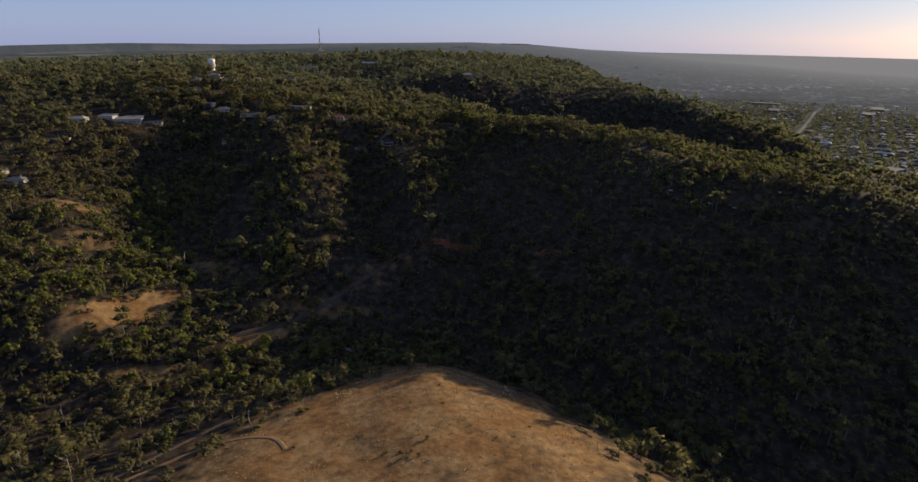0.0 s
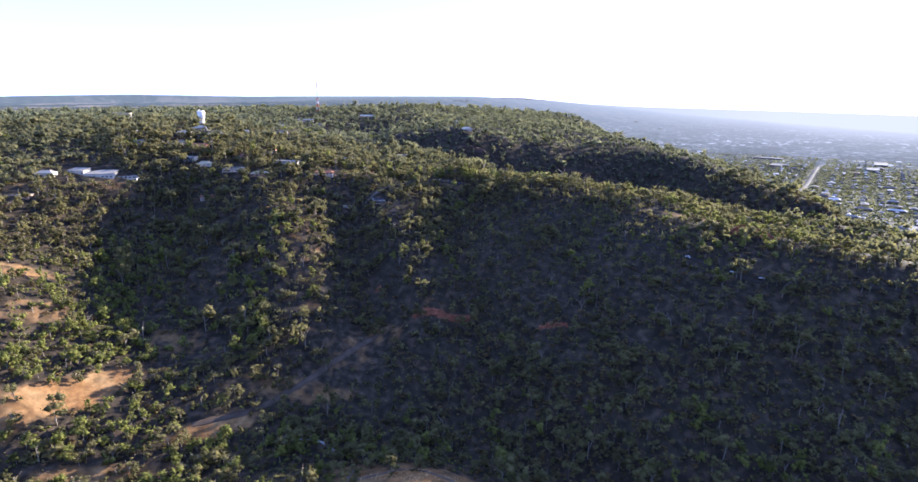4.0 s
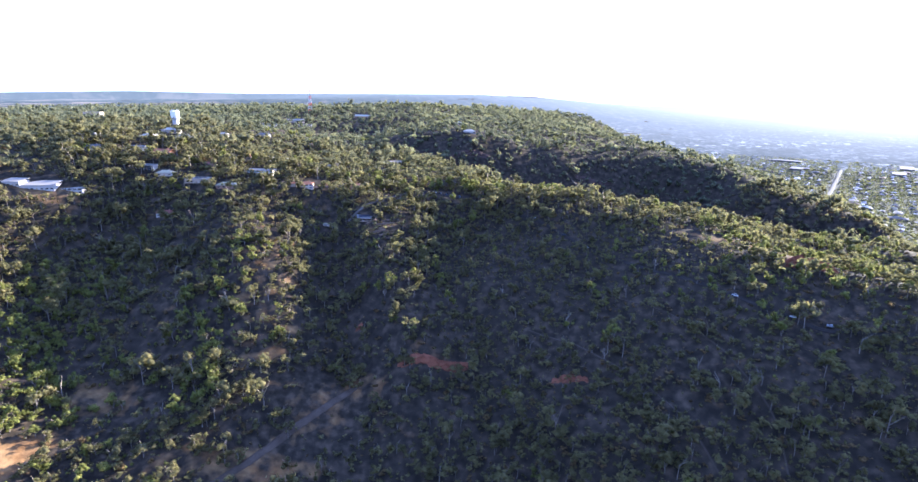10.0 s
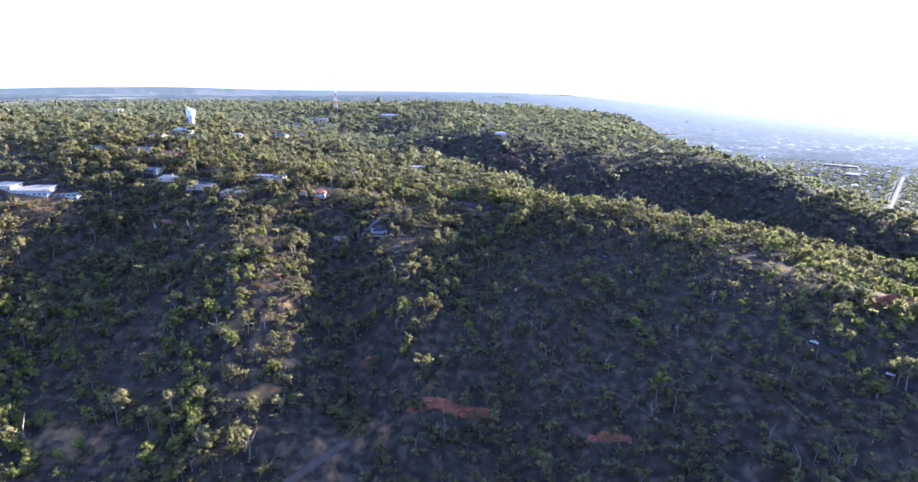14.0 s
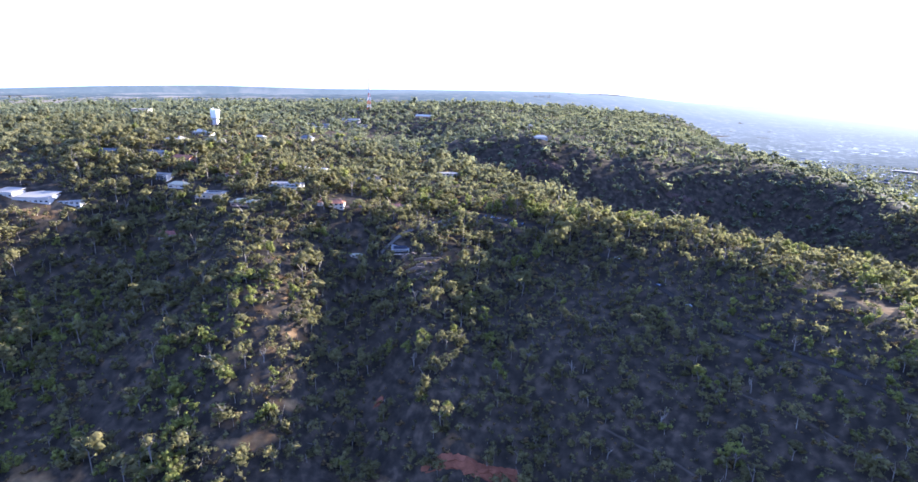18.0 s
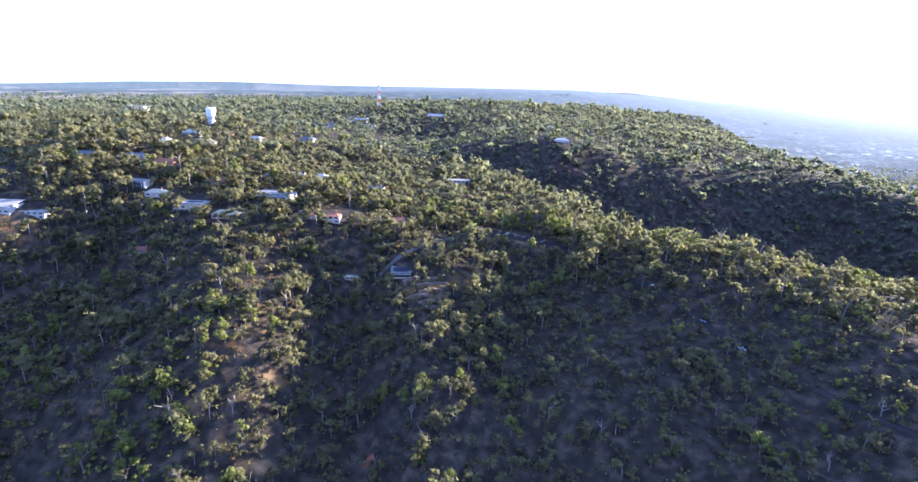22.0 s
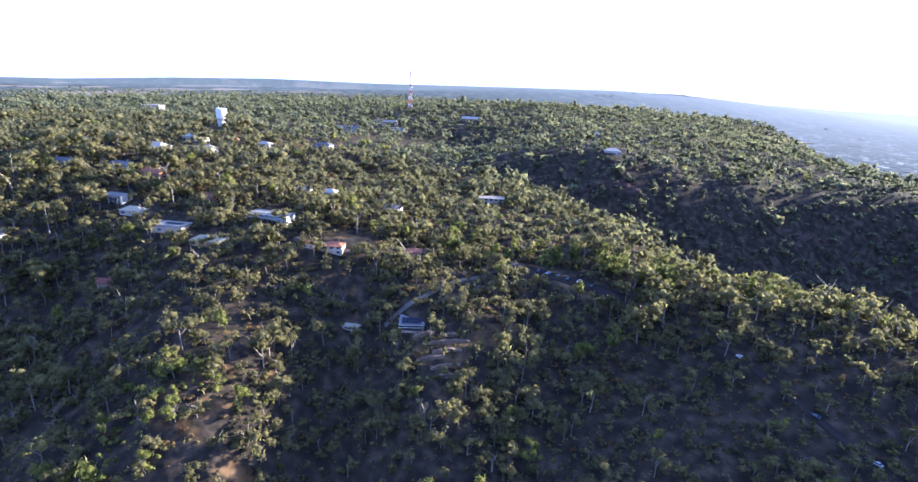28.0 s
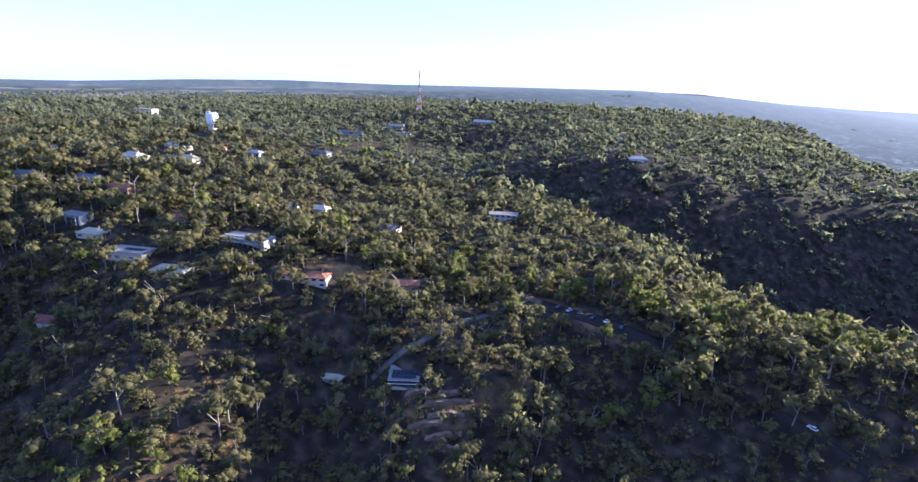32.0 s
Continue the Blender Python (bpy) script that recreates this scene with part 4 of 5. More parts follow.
part("end_wall", boxes((-15.0, -14.5, -7.0, 4.0, -2, 5.4)), WALL["white"], long_house)
part("end_wall", boxes((14.5, 15.0, -7.0, 4.0, -2, 5.4)), WALL["white"], long_house)
tile_house = built[(-163, 725)]
part("balcony", boxes((-6.5, 1.5, -6.6, -4.5, 2.6, 2.9), (-6.5, 1.5, -6.6, -6.45, 2.9, 3.7)), WALL["cream"], tile_house)
dark_house = built[(-335, 729)]
part("end_wall", boxes((9.0, 10.2, -4.6, 4.6, -1.5, 5.3)), WALL["white"], dark_house, "bright white end wall")
for x0 in (-8.8, 0.0, 8.6):
    part("frame_post", boxes((x0, x0 + 0.3, -6.4, -6.1, -2, 4.9)), WALL["white"], dark_house)
part("frame_beam", boxes((-8.8, 8.9, -6.4, -6.1, 4.6, 4.9)), WALL["white"], dark_house)

# ---- water tower ----
tower = thing("water_tower", -426, 968, height_at(-426, 968) - 0.3, 0, "tall white concrete water tower on a narrower stem", "water tower")
part("stem", turned([(4.4, 0), (4.3, 6.5), (4.8, 8.0)]), TANK, tower)
part("tank", turned([(4.8, 8.0), (5.8, 8.8), (5.9, 9.2), (5.9, 19.2), (5.7, 19.5)], 32), TANK, tower)
part("lid", turned([(5.7, 19.5), (5.4, 19.8), (2.0, 20.4), (0.6, 20.5)], 32), CONCRETE, tower)
rail = bmesh.new()
for k in range(24):
    a, b = 2 * math.pi * k / 24, 2 * math.pi * (k + 1) / 24
    rod(rail, (5.6 * math.cos(a), 5.6 * math.sin(a), 19.5), (5.6 * math.cos(a), 5.6 * math.sin(a), 20.7), 0.05, 4)
    rod(rail, (5.6 * math.cos(a), 5.6 * math.sin(a), 20.7), (5.6 * math.cos(b), 5.6 * math.sin(b), 20.7), 0.05, 4)
part("railing", rail, STEEL, tower)
for k in range(3):
    a = 0.9 + k * 2.0
    pole = bmesh.new()
    rod(pole, (4 * math.cos(a), 4 * math.sin(a), 19.7), (4 * math.cos(a), 4 * math.sin(a), 22.6), 0.12)
    part("antenna", pole, STEEL, tower)
ladder = bmesh.new()
for sx in (-0.3, 0.3):
    rod(ladder, (sx, -4.7, 0), (sx, -4.6, 9), 0.05, 4)
for k in range(18):
    rod(ladder, (-0.3, -4.68, 0.5 + k * 0.48), (0.3, -4.68, 0.5 + k * 0.48), 0.03, 4)
part("ladder", ladder, STEEL, tower)

# ---- radio mast ----
mast_z = height_at(-332, 1341)
mast = thing("radio_mast", -332, 1341, mast_z, 10, "tall lattice radio mast in red and white bands", "radio mast")
TOP = 226.5 - mast_z


def mast_half(z):
    return 3.4 * (1 - z / 42) + 0.75 if z < 42 else 0.75 - 0.3 * (z - 42) / (TOP - 42)


levels = [0, 7, 14, 21, 28, 35, 42, 48, 54, TOP - 4]
for i, (z0, z1) in enumerate(zip(levels, levels[1:])):
    paint = MAST_RED if i % 2 == 0 else MAST_WHITE
    section = part("lattice_section", boxes((-0.01, 0.01, -0.01, 0.01, z0, z0 + 0.02)), paint, mast, "red lattice section" if i % 2 == 0 else "white lattice section")
    for sx, sy in ((-1, -1), (1, -1), (1, 1), (-1, 1)):
        bm = bmesh.new()
        a, b = mast_half(z0), mast_half(z1)
        rod(bm, (sx * a, sy * a, z0), (sx * b, sy * b, z1), 0.25, 4)
        part("leg", bm, paint, section)
    bm = bmesh.new()
    a, b = mast_half(z0), mast_half(z1)
    ring0, ring1 = [(-a, -a, z0), (a, -a, z0), (a, a, z0), (-a, a, z0)], [(-b, -b, z1), (b, -b, z1), (b, b, z1), (-b, b, z1)]
    for k in range(4):
        rod(bm, ring0[k], ring1[(k + 1) % 4], 0.17, 4)
        rod(bm, ring0[(k + 1) % 4], ring1[k], 0.17, 4)
        rod(bm, ring1[k], ring1[(k + 1) % 4], 0.13, 4)
    part("bracing", bm, paint, section)
tip = bmesh.new()
rod(tip, (0, 0, TOP - 4.5), (0, 0, TOP), 0.4, 6, 0.2)
part("top_pole", tip, MAST_WHITE, mast)
for k, (a, z) in enumerate(((0.4, 22), (2.0, 23.5), (3.6, 21), (5.0, 30), (1.2, 31), (4.2, 38), (0.0, 40))):
    dish = turned([(0.2, 0), (1.1, 0.3), (1.1, 0.8), (0.9, 0.85)], 14)
    d = part("dish", dish, MAST_WHITE, mast, "white drum antenna")
    r = mast_half(z) + 0.5
    d.matrix_local = pose(r * math.cos(a), r * math.sin(a), z, 0, 90, math.degrees(a))
for z in (20, 42):
    s = mast_half(z) + 0.6
    part("platform", boxes((-s, s, -s, s, z, z + 0.25)), STEEL, mast)

# ---- roads and tracks laid on the ground ----
def ribbon(name, line, width, mat, label, category, lift=0.35, kind="structure"):
    pts = []
    for a, b in zip(line, line[1:]):
        n = max(1, int(math.dist(a, b) / 3.5))
        pts += [(a[0] + (b[0] - a[0]) * k / n, a[1] + (b[1] - a[1]) * k / n) for k in range(n)]
    pts = np.array(pts + [line[-1]], float)
    for _ in range(10):
        pts[1:-1] = pts[1:-1] * 0.5 + (pts[:-2] + pts[2:]) * 0.25
    d = np.gradient(pts, axis=0)
    side = np.column_stack([d[:, 1], -d[:, 0]]) / np.linalg.norm(d, axis=1)[:, None]
    cols = []
    for u in (-0.5, -0.17, 0.17, 0.5):
        wob = 1 + 0.3 * value_noise(pts[:, 0] + u * 90, pts[:, 1], 9, 41)
        p = pts + side * (u * width * wob)[:, None]
        cols.append(np.column_stack([p, height(p[:, 0], p[:, 1]) + lift]))
    low = [np.column_stack([c[:, :2], c[:, 2] - lift - 0.6]) for c in (cols[0], cols[-1])]
    cols = [low[0]] + cols + [low[1]]
    n, w = len(pts), len(cols)
    verts = np.stack(cols, 1).reshape(-1, 3)
    k = (np.arange(n - 1)[:, None] * w + np.arange(w - 1)[None, :]).ravel()
    return tagged(part_from_arrays(name, verts, np.column_stack([k, k + 1, k + w + 1, k + w]), [mat]), label, category, kind=kind)


ribbon("road", [(-31, 757), (-4, 750), (30, 733), (58, 714), (77, 703), (140, 632), (210, 548), (258, 505), (292, 496), (354, 482), (430, 470), (520, 440)], 3.4, ASPHALT, "narrow grey asphalt road along the hillside", "road")
ribbon("road_spur", [(-31, 757), (-52, 762), (-90, 768), (-128, 741), (-150, 731), (-170, 719), (-190, 724)], 4.5, DIRT, "dusty lane to the hillside houses", "lane")
ribbon("car_park", [(-44, 757), (-10, 752), (18, 744)], 8.5, ASPHALT, "dark asphalt parking strip on the spur", "car park", 0.45)
ribbon("driveway", [(-111, 683), (-109, 688), (-99, 694), (-91, 699), (-86, 712), (-76, 728), (-52, 760)], 2.9, plain("driveway_gravel", (0.085, 0.074, 0.064), 0.95, 0, 1.5, 0.3), "grey gravel driveway to the hillside house", "driveway")
ribbon("valley_track", [(-190, 402), (-150, 424), (-128, 449), (-104, 481), (-84, 507), (-72, 517)], 4.6, TRACK_SOIL, "dusty track along the valley floor", "track", 0.15)
ribbon("creek_path", [(-124, 400), (-115, 403), (-108, 406), (-99, 405), (-92, 402), (-86, 396), (-84, 388)], 2.6, plain("pale_gravel", (0.20, 0.19, 0.175), 0.9, 0, 1.0, 0.2), "pale gravel path curving over the creek flat", "path", 0.2)
ribbon("hill_track", [(60, 560), (95, 540), (130, 500), (150, 460), (158, 420)], 1.2, SCUFF, "faint dirt track down the dark slope", "track")
ribbon("hill_track_lower", [(120, 590), (165, 545), (190, 500), (200, 450), (190, 400)], 1.2, SCUFF, "faint dirt track across the dark slope", "track")
ribbon("knoll_track", [(-186, 235), (-160, 262), (-130, 268), (-108, 262), (-100, 248)], 3.0, plain("worn_track", (0.13, 0.085, 0.05), 0.95, 0, 1.0, 0.3), "dark curved vehicle track in dry grass", "track", 0.2)
ribbon("knoll_edge_track", [(-196, 238), (-165, 285), (-128, 322), (-66, 350), (-28, 358), (10, 342), (40, 315)], 3.2, DIRT, "pale dirt track round the knoll", "track", 0.25)
ribbon("avenue", [(880, 1500), (1251, 2018), (1700, 2645), (2125, 3240)], 11, plain("pale_asphalt", (0.085, 0.08, 0.073), 0.9, 0, 6, 0.25), "long straight pale avenue across the plain", "avenue", 1.5)


# ---- raw earth banks ----
def bank(x0, y0, x1, y1, rise, label, mat=RED_EARTH):
    n, rows, loose = 44, 6, min(1.0, math.hypot(x1 - x0, y1 - y0) / 30)
    verts, tall = [], []
    for j in range(rows):
        for i in range(n):
            u, v = i / (n - 1), j / (rows - 1)
            x, y = x0 + (x1 - x0) * u, y0 + (y1 - y0) * u + 2.5 * loose * loose * math.sin(u * math.pi)
            hgt = rise * math.sin(math.pi * min(1, max(0.02, u))) ** 0.5
            x += 1.2 * loose * noise.noise((x * 0.25, j * 0.9, 3))
            hgt *= 0.72 + 0.55 * loose * noise.noise((x * 0.16, 1.3, 6)) + 0.2
            yy = y + v * 3.2 + 1.4 * loose * noise.noise((x * 0.3, j * 0.8, 9))
            verts.append((x, yy, height_at(x, y) - 0.6 + v * hgt + 0.5 * loose * noise.noise((x * 0.5, v * 3, 5))))
    for i in range(n):
        x, y, z = verts[(rows - 1) * n + i]
        verts.append((x, y + 5, max(height_at(x, y + 5) - 0.4, z - (2.5 if loose == 1 else 0.2))))
    rows += 1
    bm = solid(verts, [(j * n + i, j * n + i + 1, (j + 1) * n + i + 1, (j + 1) * n + i) for j in range(rows - 1) for i in range(n - 1)])
    return tagged(part("earth_bank", bm, mat), label, "earth bank")


bank(-46, 524, 16, 535, 7.0, "eroded red earth bank above the valley track")
bank(70, 512, 100, 504, 4.0, "small eroded red earth bank in the scrub")
def terrace(x0, y0, x1, y1):
    """A cut step in the slope: a raw riser and a trodden shelf behind it."""
    ob = thing("earth_terrace", x0, y0, height_at(x0, y0), 0, "low pale earth terrace cut below the hillside house", "terrace", "earth terraces")
    n, z0 = 15, height_at(x0, y0)
    front, lip, back = [], [], []
    for i in range(n):
        u = i / (n - 1)
        x, y = x0 + (x1 - x0) * u, y0 + (y1 - y0) * u + 0.9 * noise.noise((u * 4, x0, 2))
        h = height_at(x, y) - z0
        rise = (1.5 + 0.7 * noise.noise((u * 6, y0, 7))) * math.sin(math.pi * min(0.97, max(0.03, u))) ** 0.4
        deep = 2.6 + 1.0 * noise.noise((u * 5, x0, 11))
        front.append((x - x0, y - y0 - 0.5, h - 0.9))
        lip.append((x - x0, y - y0 + 0.1, h + rise))
        back.append((x - x0, y - y0 + deep, height_at(x, y + deep) - z0 + 0.12))
    strip = [(i, i + 1, n + i + 1, n + i) for i in range(n - 1)]
    part("riser", solid(front + lip, strip), ROUGH_EARTH, ob, "rough red-brown cut earth face")
    part("shelf", solid(lip + back, strip), PALE_EARTH, ob, "pale trodden earth shelf")


ROUGH_EARTH = plain("rough_earth", (0.10, 0.070, 0.049), 0.95, 0, 0.5, 0.5, 0.2)
PALE_EARTH = plain("pale_earth", (0.125, 0.089, 0.062), 0.95, 0, 0.7, 0.4, 0.15)
for k, (x0, y0, x1, y1) in enumerate(((-91, 674, -80, 678), (-77, 677, -68, 681), (-81, 671, -61, 680), (-78, 667, -63, 673), (-85, 661, -71, 666), (-76, 658, -62, 664), (-72, 654, -60, 659))):
    terrace(x0, y0, x1, y1)
bank(-92, 560, -70, 572, 4.0, "small red earth cutting in the gully")
bank(262, 575, 300, 560, 11.0, "steep red eroded face at the end of the spur")
bank(-30, 1000, 60, 1014, 7.0, "dark red rock scarp on the far valley side", ROCK)
bank(150, 1030, 290, 1068, 5.5, "dark rock scarp below the further ridge", ROCK)

# ---- cars ----
TYRE = plain("tyre_rubber", (0.02, 0.02, 0.02), 0.9)
PAINT = {
    "white": plain("white_car_paint", (0.42, 0.41, 0.39), 0.25, 0, 1, 0.05),
    "silver": plain("silver_car_paint", (0.45, 0.46, 0.48), 0.3, 0.5, 1, 0.05),
    "dark": plain("dark_car_paint", (0.04, 0.045, 0.06), 0.25, 0, 1, 0.1),
}


def build_car(x, y, turn, paint, where):
    car = thing("car", x, y, height_at(x, y) + 0.5, turn, f"{paint} car parked {where}", "car", "parked cars")
    side = [(-2.2, 0.35), (-2.2, 0.8), (-2.0, 0.95), (-1.0, 1.0), (1.4, 1.02), (2.15, 0.85), (2.2, 0.35)]
    n = len(side)
    verts = [(u, -0.88, v) for u, v in side] + [(u, 0.88, v) for u, v in side]
    part("body", solid(verts, [tuple(range(n)), tuple(range(n, 2 * n))] + [(k, (k + 1) % n, n + (k + 1) % n, n + k) for k in range(n)]), PAINT[paint], car)
    part("cabin", solid([(-1.1, -0.8, 1.0), (1.5, -0.8, 1.02), (1.5, 0.8, 1.02), (-1.1, 0.8, 1.0), (-0.5, -0.65, 1.45), (1.1, -0.65, 1.45), (1.1, 0.65, 1.45), (-0.5, 0.65, 1.45)], [(0, 1, 5, 4), (1, 2, 6, 5), (2, 3, 7, 6), (3, 0, 4, 7), (0, 3, 2, 1), (4, 5, 6, 7)]), GLASS_DARK, car, "dark glass cabin")
    part("roof", boxes((-0.48, 1.08, -0.63, 0.63, 1.45, 1.5)), PAINT[paint], car)
    for sx in (-1.35, 1.35):
        for sy in (-0.82, 0.82):
            w = part("wheel", turned([(0.2, -0.1), (0.33, -0.09), (0.33, 0.09), (0.2, 0.1)], 12), TYRE, car)
            w.matrix_local = pose(sx, sy, 0.33, 90)
    return car


for x, y, turn, paint, where in ((-34, 757, 60, "dark", "on the strip on the spur"), (-28, 756, 62, "silver", "on the strip on the spur"), (-22, 755, 58, "dark", "on the strip on the spur"), (-15, 753, 61, "dark", "on the strip on the spur"), (-8, 752, 60, "silver", "on the strip on the spur"), (0, 750, 63, "dark", "on the strip on the spur"),
                             (77, 703, -50, "white", "on the hillside road"), (104, 673, -48, "dark", "on the hillside road"), (122, 653, -48, "silver", "on the hillside road"), (213, 545, -50, "white", "on the hillside road"), (243, 519, -38, "white", "on the hillside road"), (263, 508, -28, "silver", "on the hillside road"), (-108, 692, 35, "dark", "beside the hillside house"), (-103, 738, 10, "silver", "beside the orange-roofed house")):
    build_car(x, y, turn, paint, where)

# ---- the town on the plain ----
TOWN_WALL = plain("town_walls", (0.085, 0.08, 0.072), 0.9, 0, 3, 0.3)


def town_roof_material():
    m, n, l, b = material("town_roofs", 0.95)
    b.inputs["Specular IOR Level"].default_value = 0.05
    isl = n.new("ShaderNodeNewGeometry").outputs["Random Per Island"]
    l.new(ramp(n, l, isl, (0.0, (0.085, 0.06, 0.05)), (0.3, (0.10, 0.097, 0.093)), (0.7, (0.16, 0.157, 0.153)), (0.95, (0.34, 0.335, 0.33))), b.inputs["Base Color"])
    return m


def build_town():
    r = np.random.default_rng(11)
    gx, gy = np.meshgrid(np.arange(-60, 60), np.arange(-60, 60))
    u, v = gx.ravel() * 24.0, gy.ravel() * 27.0
    u, v = u + 9 * np.floor(u / 190), v + 12 * np.floor(v / 54)
    c, s = math.cos(radians(54.4)), math.sin(radians(54.4))
    x, y = 1500 + u * c - v * s, 2100 + u * s + v * c
    x, y = x + r.uniform(-4, 4, len(x)), y + r.uniform(-4, 4, len(x))
    z = height(x, y)
    far = np.hypot(x, y)
    off = (x - 880) * math.sin(radians(54.4)) - (y - 1500) * math.cos(radians(54.4))
    keep = (townness(x, y, z) > 0.5) & (far < 3000) & (x < 0.95 * y + 120) & (np.abs(off) > 24) & (r.uniform(0, 1, len(x)) < 0.62)
    x, y, z = x[keep], y[keep], z[keep]
    w, d, h, a = r.uniform(9, 16, len(x)), r.uniform(7, 11, len(x)), r.uniform(3, 4.5, len(x)), radians(54.4) + r.integers(0, 2, len(x)) * math.pi / 2
    big = r.uniform(0, 1, len(x)) < 0.05
    w, d, h = np.where(big, w * 2.4, w), np.where(big, d * 2, d), np.where(big, h * 1.5, h)
    walls = np.array([(-.5, -.5, -.3), (.5, -.5, -.3), (.5, .5, -.3), (-.5, .5, -.3), (-.5, -.5, 1), (.5, -.5, 1), (.5, .5, 1), (-.5, .5, 1)])
    wt = np.array([(0, 1, 5), (0, 5, 4), (1, 2, 6), (1, 6, 5), (2, 3, 7), (2, 7, 6), (3, 0, 4), (3, 4, 7)])
    roof = np.array([(-.55, -.55, 1), (.55, -.55, 1), (.55, .55, 1), (-.55, .55, 1), (-.25, 0, 1.55), (.25, 0, 1.55)])
    rt = np.array([(0, 1, 5), (0, 5, 4), (2, 3, 4), (2, 4, 5), (1, 2, 5), (3, 0, 4)])
    V, T, M, base = [], [], [], 0
    for shape, tris, m in ((walls, wt, 0), (roof, rt, 1)):
        px, py = shape[None, :, 0] * w[:, None], shape[None, :, 1] * d[:, None]
        X = px * np.cos(a)[:, None] - py * np.sin(a)[:, None] + x[:, None]
        Y = px * np.sin(a)[:, None] + py * np.cos(a)[:, None] + y[:, None]
        Z = shape[None, :, 2] * h[:, None] + z[:, None]
        V.append(np.stack([X, Y, Z], 2).reshape(-1, 3))
        T.append((tris[None] + (np.arange(len(x)) * len(shape))[:, None, None]).reshape(-1, 3) + base)
        M.append(np.full(len(x) * len(tris), m))
        base += len(x) * len(shape)
    ob = part_from_arrays("town_houses", np.concatenate(V), np.concatenate(T), [TOWN_WALL, town_roof_material()], index=np.concatenate(M))
    ob.data.polygons.foreach_set("use_smooth", np.zeros(len(ob.data.polygons), bool))
    return tagged(ob, "thousands of pale-roofed suburban houses on the plain", "houses", kind="stuff")


town = build_town()


def town_trees():
    x, y = grid_points(rng, 350, 2600, 700, 2950, 9.5)
    z = height(x, y)
    off = (x - 880) * math.sin(radians(54.4)) - (y - 1500) * math.cos(radians(54.4))
    keep = (townness(x, y, z) > 0.3) & (np.abs(off) > 13) & (x < 0.95 * y + 120) & (np.hypot(x, y) < 3000) & (rng.uniform(0, 1, len(x)) < 0.85)
    x, y, z = x[keep], y[keep], z[keep]
    rows = np.zeros((len(x), 7))
    rows[:, 0], rows[:, 1], rows[:, 2] = x, y, z
    rows[:, 3] = rng.uniform(7, 15, len(x))
    rows[:, 4] = rows[:, 3] * rng.uniform(0.6, 0.9, len(x))
    rows[:, 2] -= 0.2 * rows[:, 4]
    rows[:, 5], rows[:, 6] = rng.uniform(0, 6.28, len(x)), rng.choice(far_kinds["gum"] + far_kinds["green"], len(x))
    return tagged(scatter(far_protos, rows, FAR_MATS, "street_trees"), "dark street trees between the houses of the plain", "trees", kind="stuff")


town_trees()
for x, y, w, d, h, turn in ((930, 1172, 60, 30, 7, 30), (985, 1150, 70, 26, 8, 34), (900, 1120, 40, 24, 6, 20), (1560, 2150, 90, 40, 8, 54), (1700, 2300, 120, 45, 9, 54), (1350, 2500, 110, 50, 9, -36), (1250, 2250, 80, 40, 8, 54), (2000, 1900, 90, 40, 8, 54)):
    shed = thing("warehouse", x, y, height_at(x, y), turn, "large white-roofed warehouse on the plain", "warehouse", "warehouses")
    part("wall", boxes((-w / 2, w / 2, -d / 2, d / 2, -3, h)), TOWN_WALL, shed)
    part("roof", roof_shape("flat", w, d, h), ROOF["slate"], shed)
    for k in range(3):
        part("roller_door", boxes((-w * 0.3 + k * w * 0.3 - 3, -w * 0.3 + k * w * 0.3 + 3, -d / 2 - 0.1, -d / 2 + 0.05, 0, 5)), STEEL, shed)
oval_v = [(90 * math.cos(k * math.pi / 20), 50 * math.sin(k * math.pi / 20)) for k in range(40)]
ov = []
for a, b in oval_v:
    ov.append((1790 + a, 2390 + b, height_at(1790 + a, 2390 + b) + 2.0))
sports_field = tagged(part("sports_field", solid(ov + [(p[0], p[1], p[2] - 3) for p in ov], [tuple(range(40))] + [(k, (k + 1) % 40, 40 + (k + 1) % 40, 40 + k) for k in range(40)]), plain("mown_grass", (0.17, 0.25, 0.08), 0.9, 0, 8, 0.2)), "bright green mown sports oval on the plain", "sports field", kind="structure")

# ---- single trees nearest to the flight ----
def tree_parts(name, form, k, label):
    owner = new(name)
    cv, ct = crown_shape(rng, 18, 28, form, 0.036, 18)
    tv, tt = trunk_shape(rng, form, 6)
    part_from_arrays("crown", cv, ct, [LEAF[form]], owner)
    part_from_arrays("trunk", tv, tt, [BARK], owner)
    return tagged(owner, label, "tree", "single trees on the slopes")


singles = [tree_parts("gum_tree", "gum", k, "olive-green gum tree with a pale trunk") for k in range(6)] + [tree_parts("green_tree", "green", k, "bright green bushy tree with a dense crown") for k in range(6)]
SINGLE_AT = [(-290, 375), (-283, 400), (-274, 411), (-230, 416), (-203, 406), (-220, 396), (-226, 367), (-176, 361), (-143, 382), (-165, 375), (-118, 347), (-106, 345), (-87, 359), (-77, 388), (-67, 384), (-56, 367), (-247, 358), (-209, 357), (-146, 357), (-326, 404), (-282, 440), (-271, 461)]
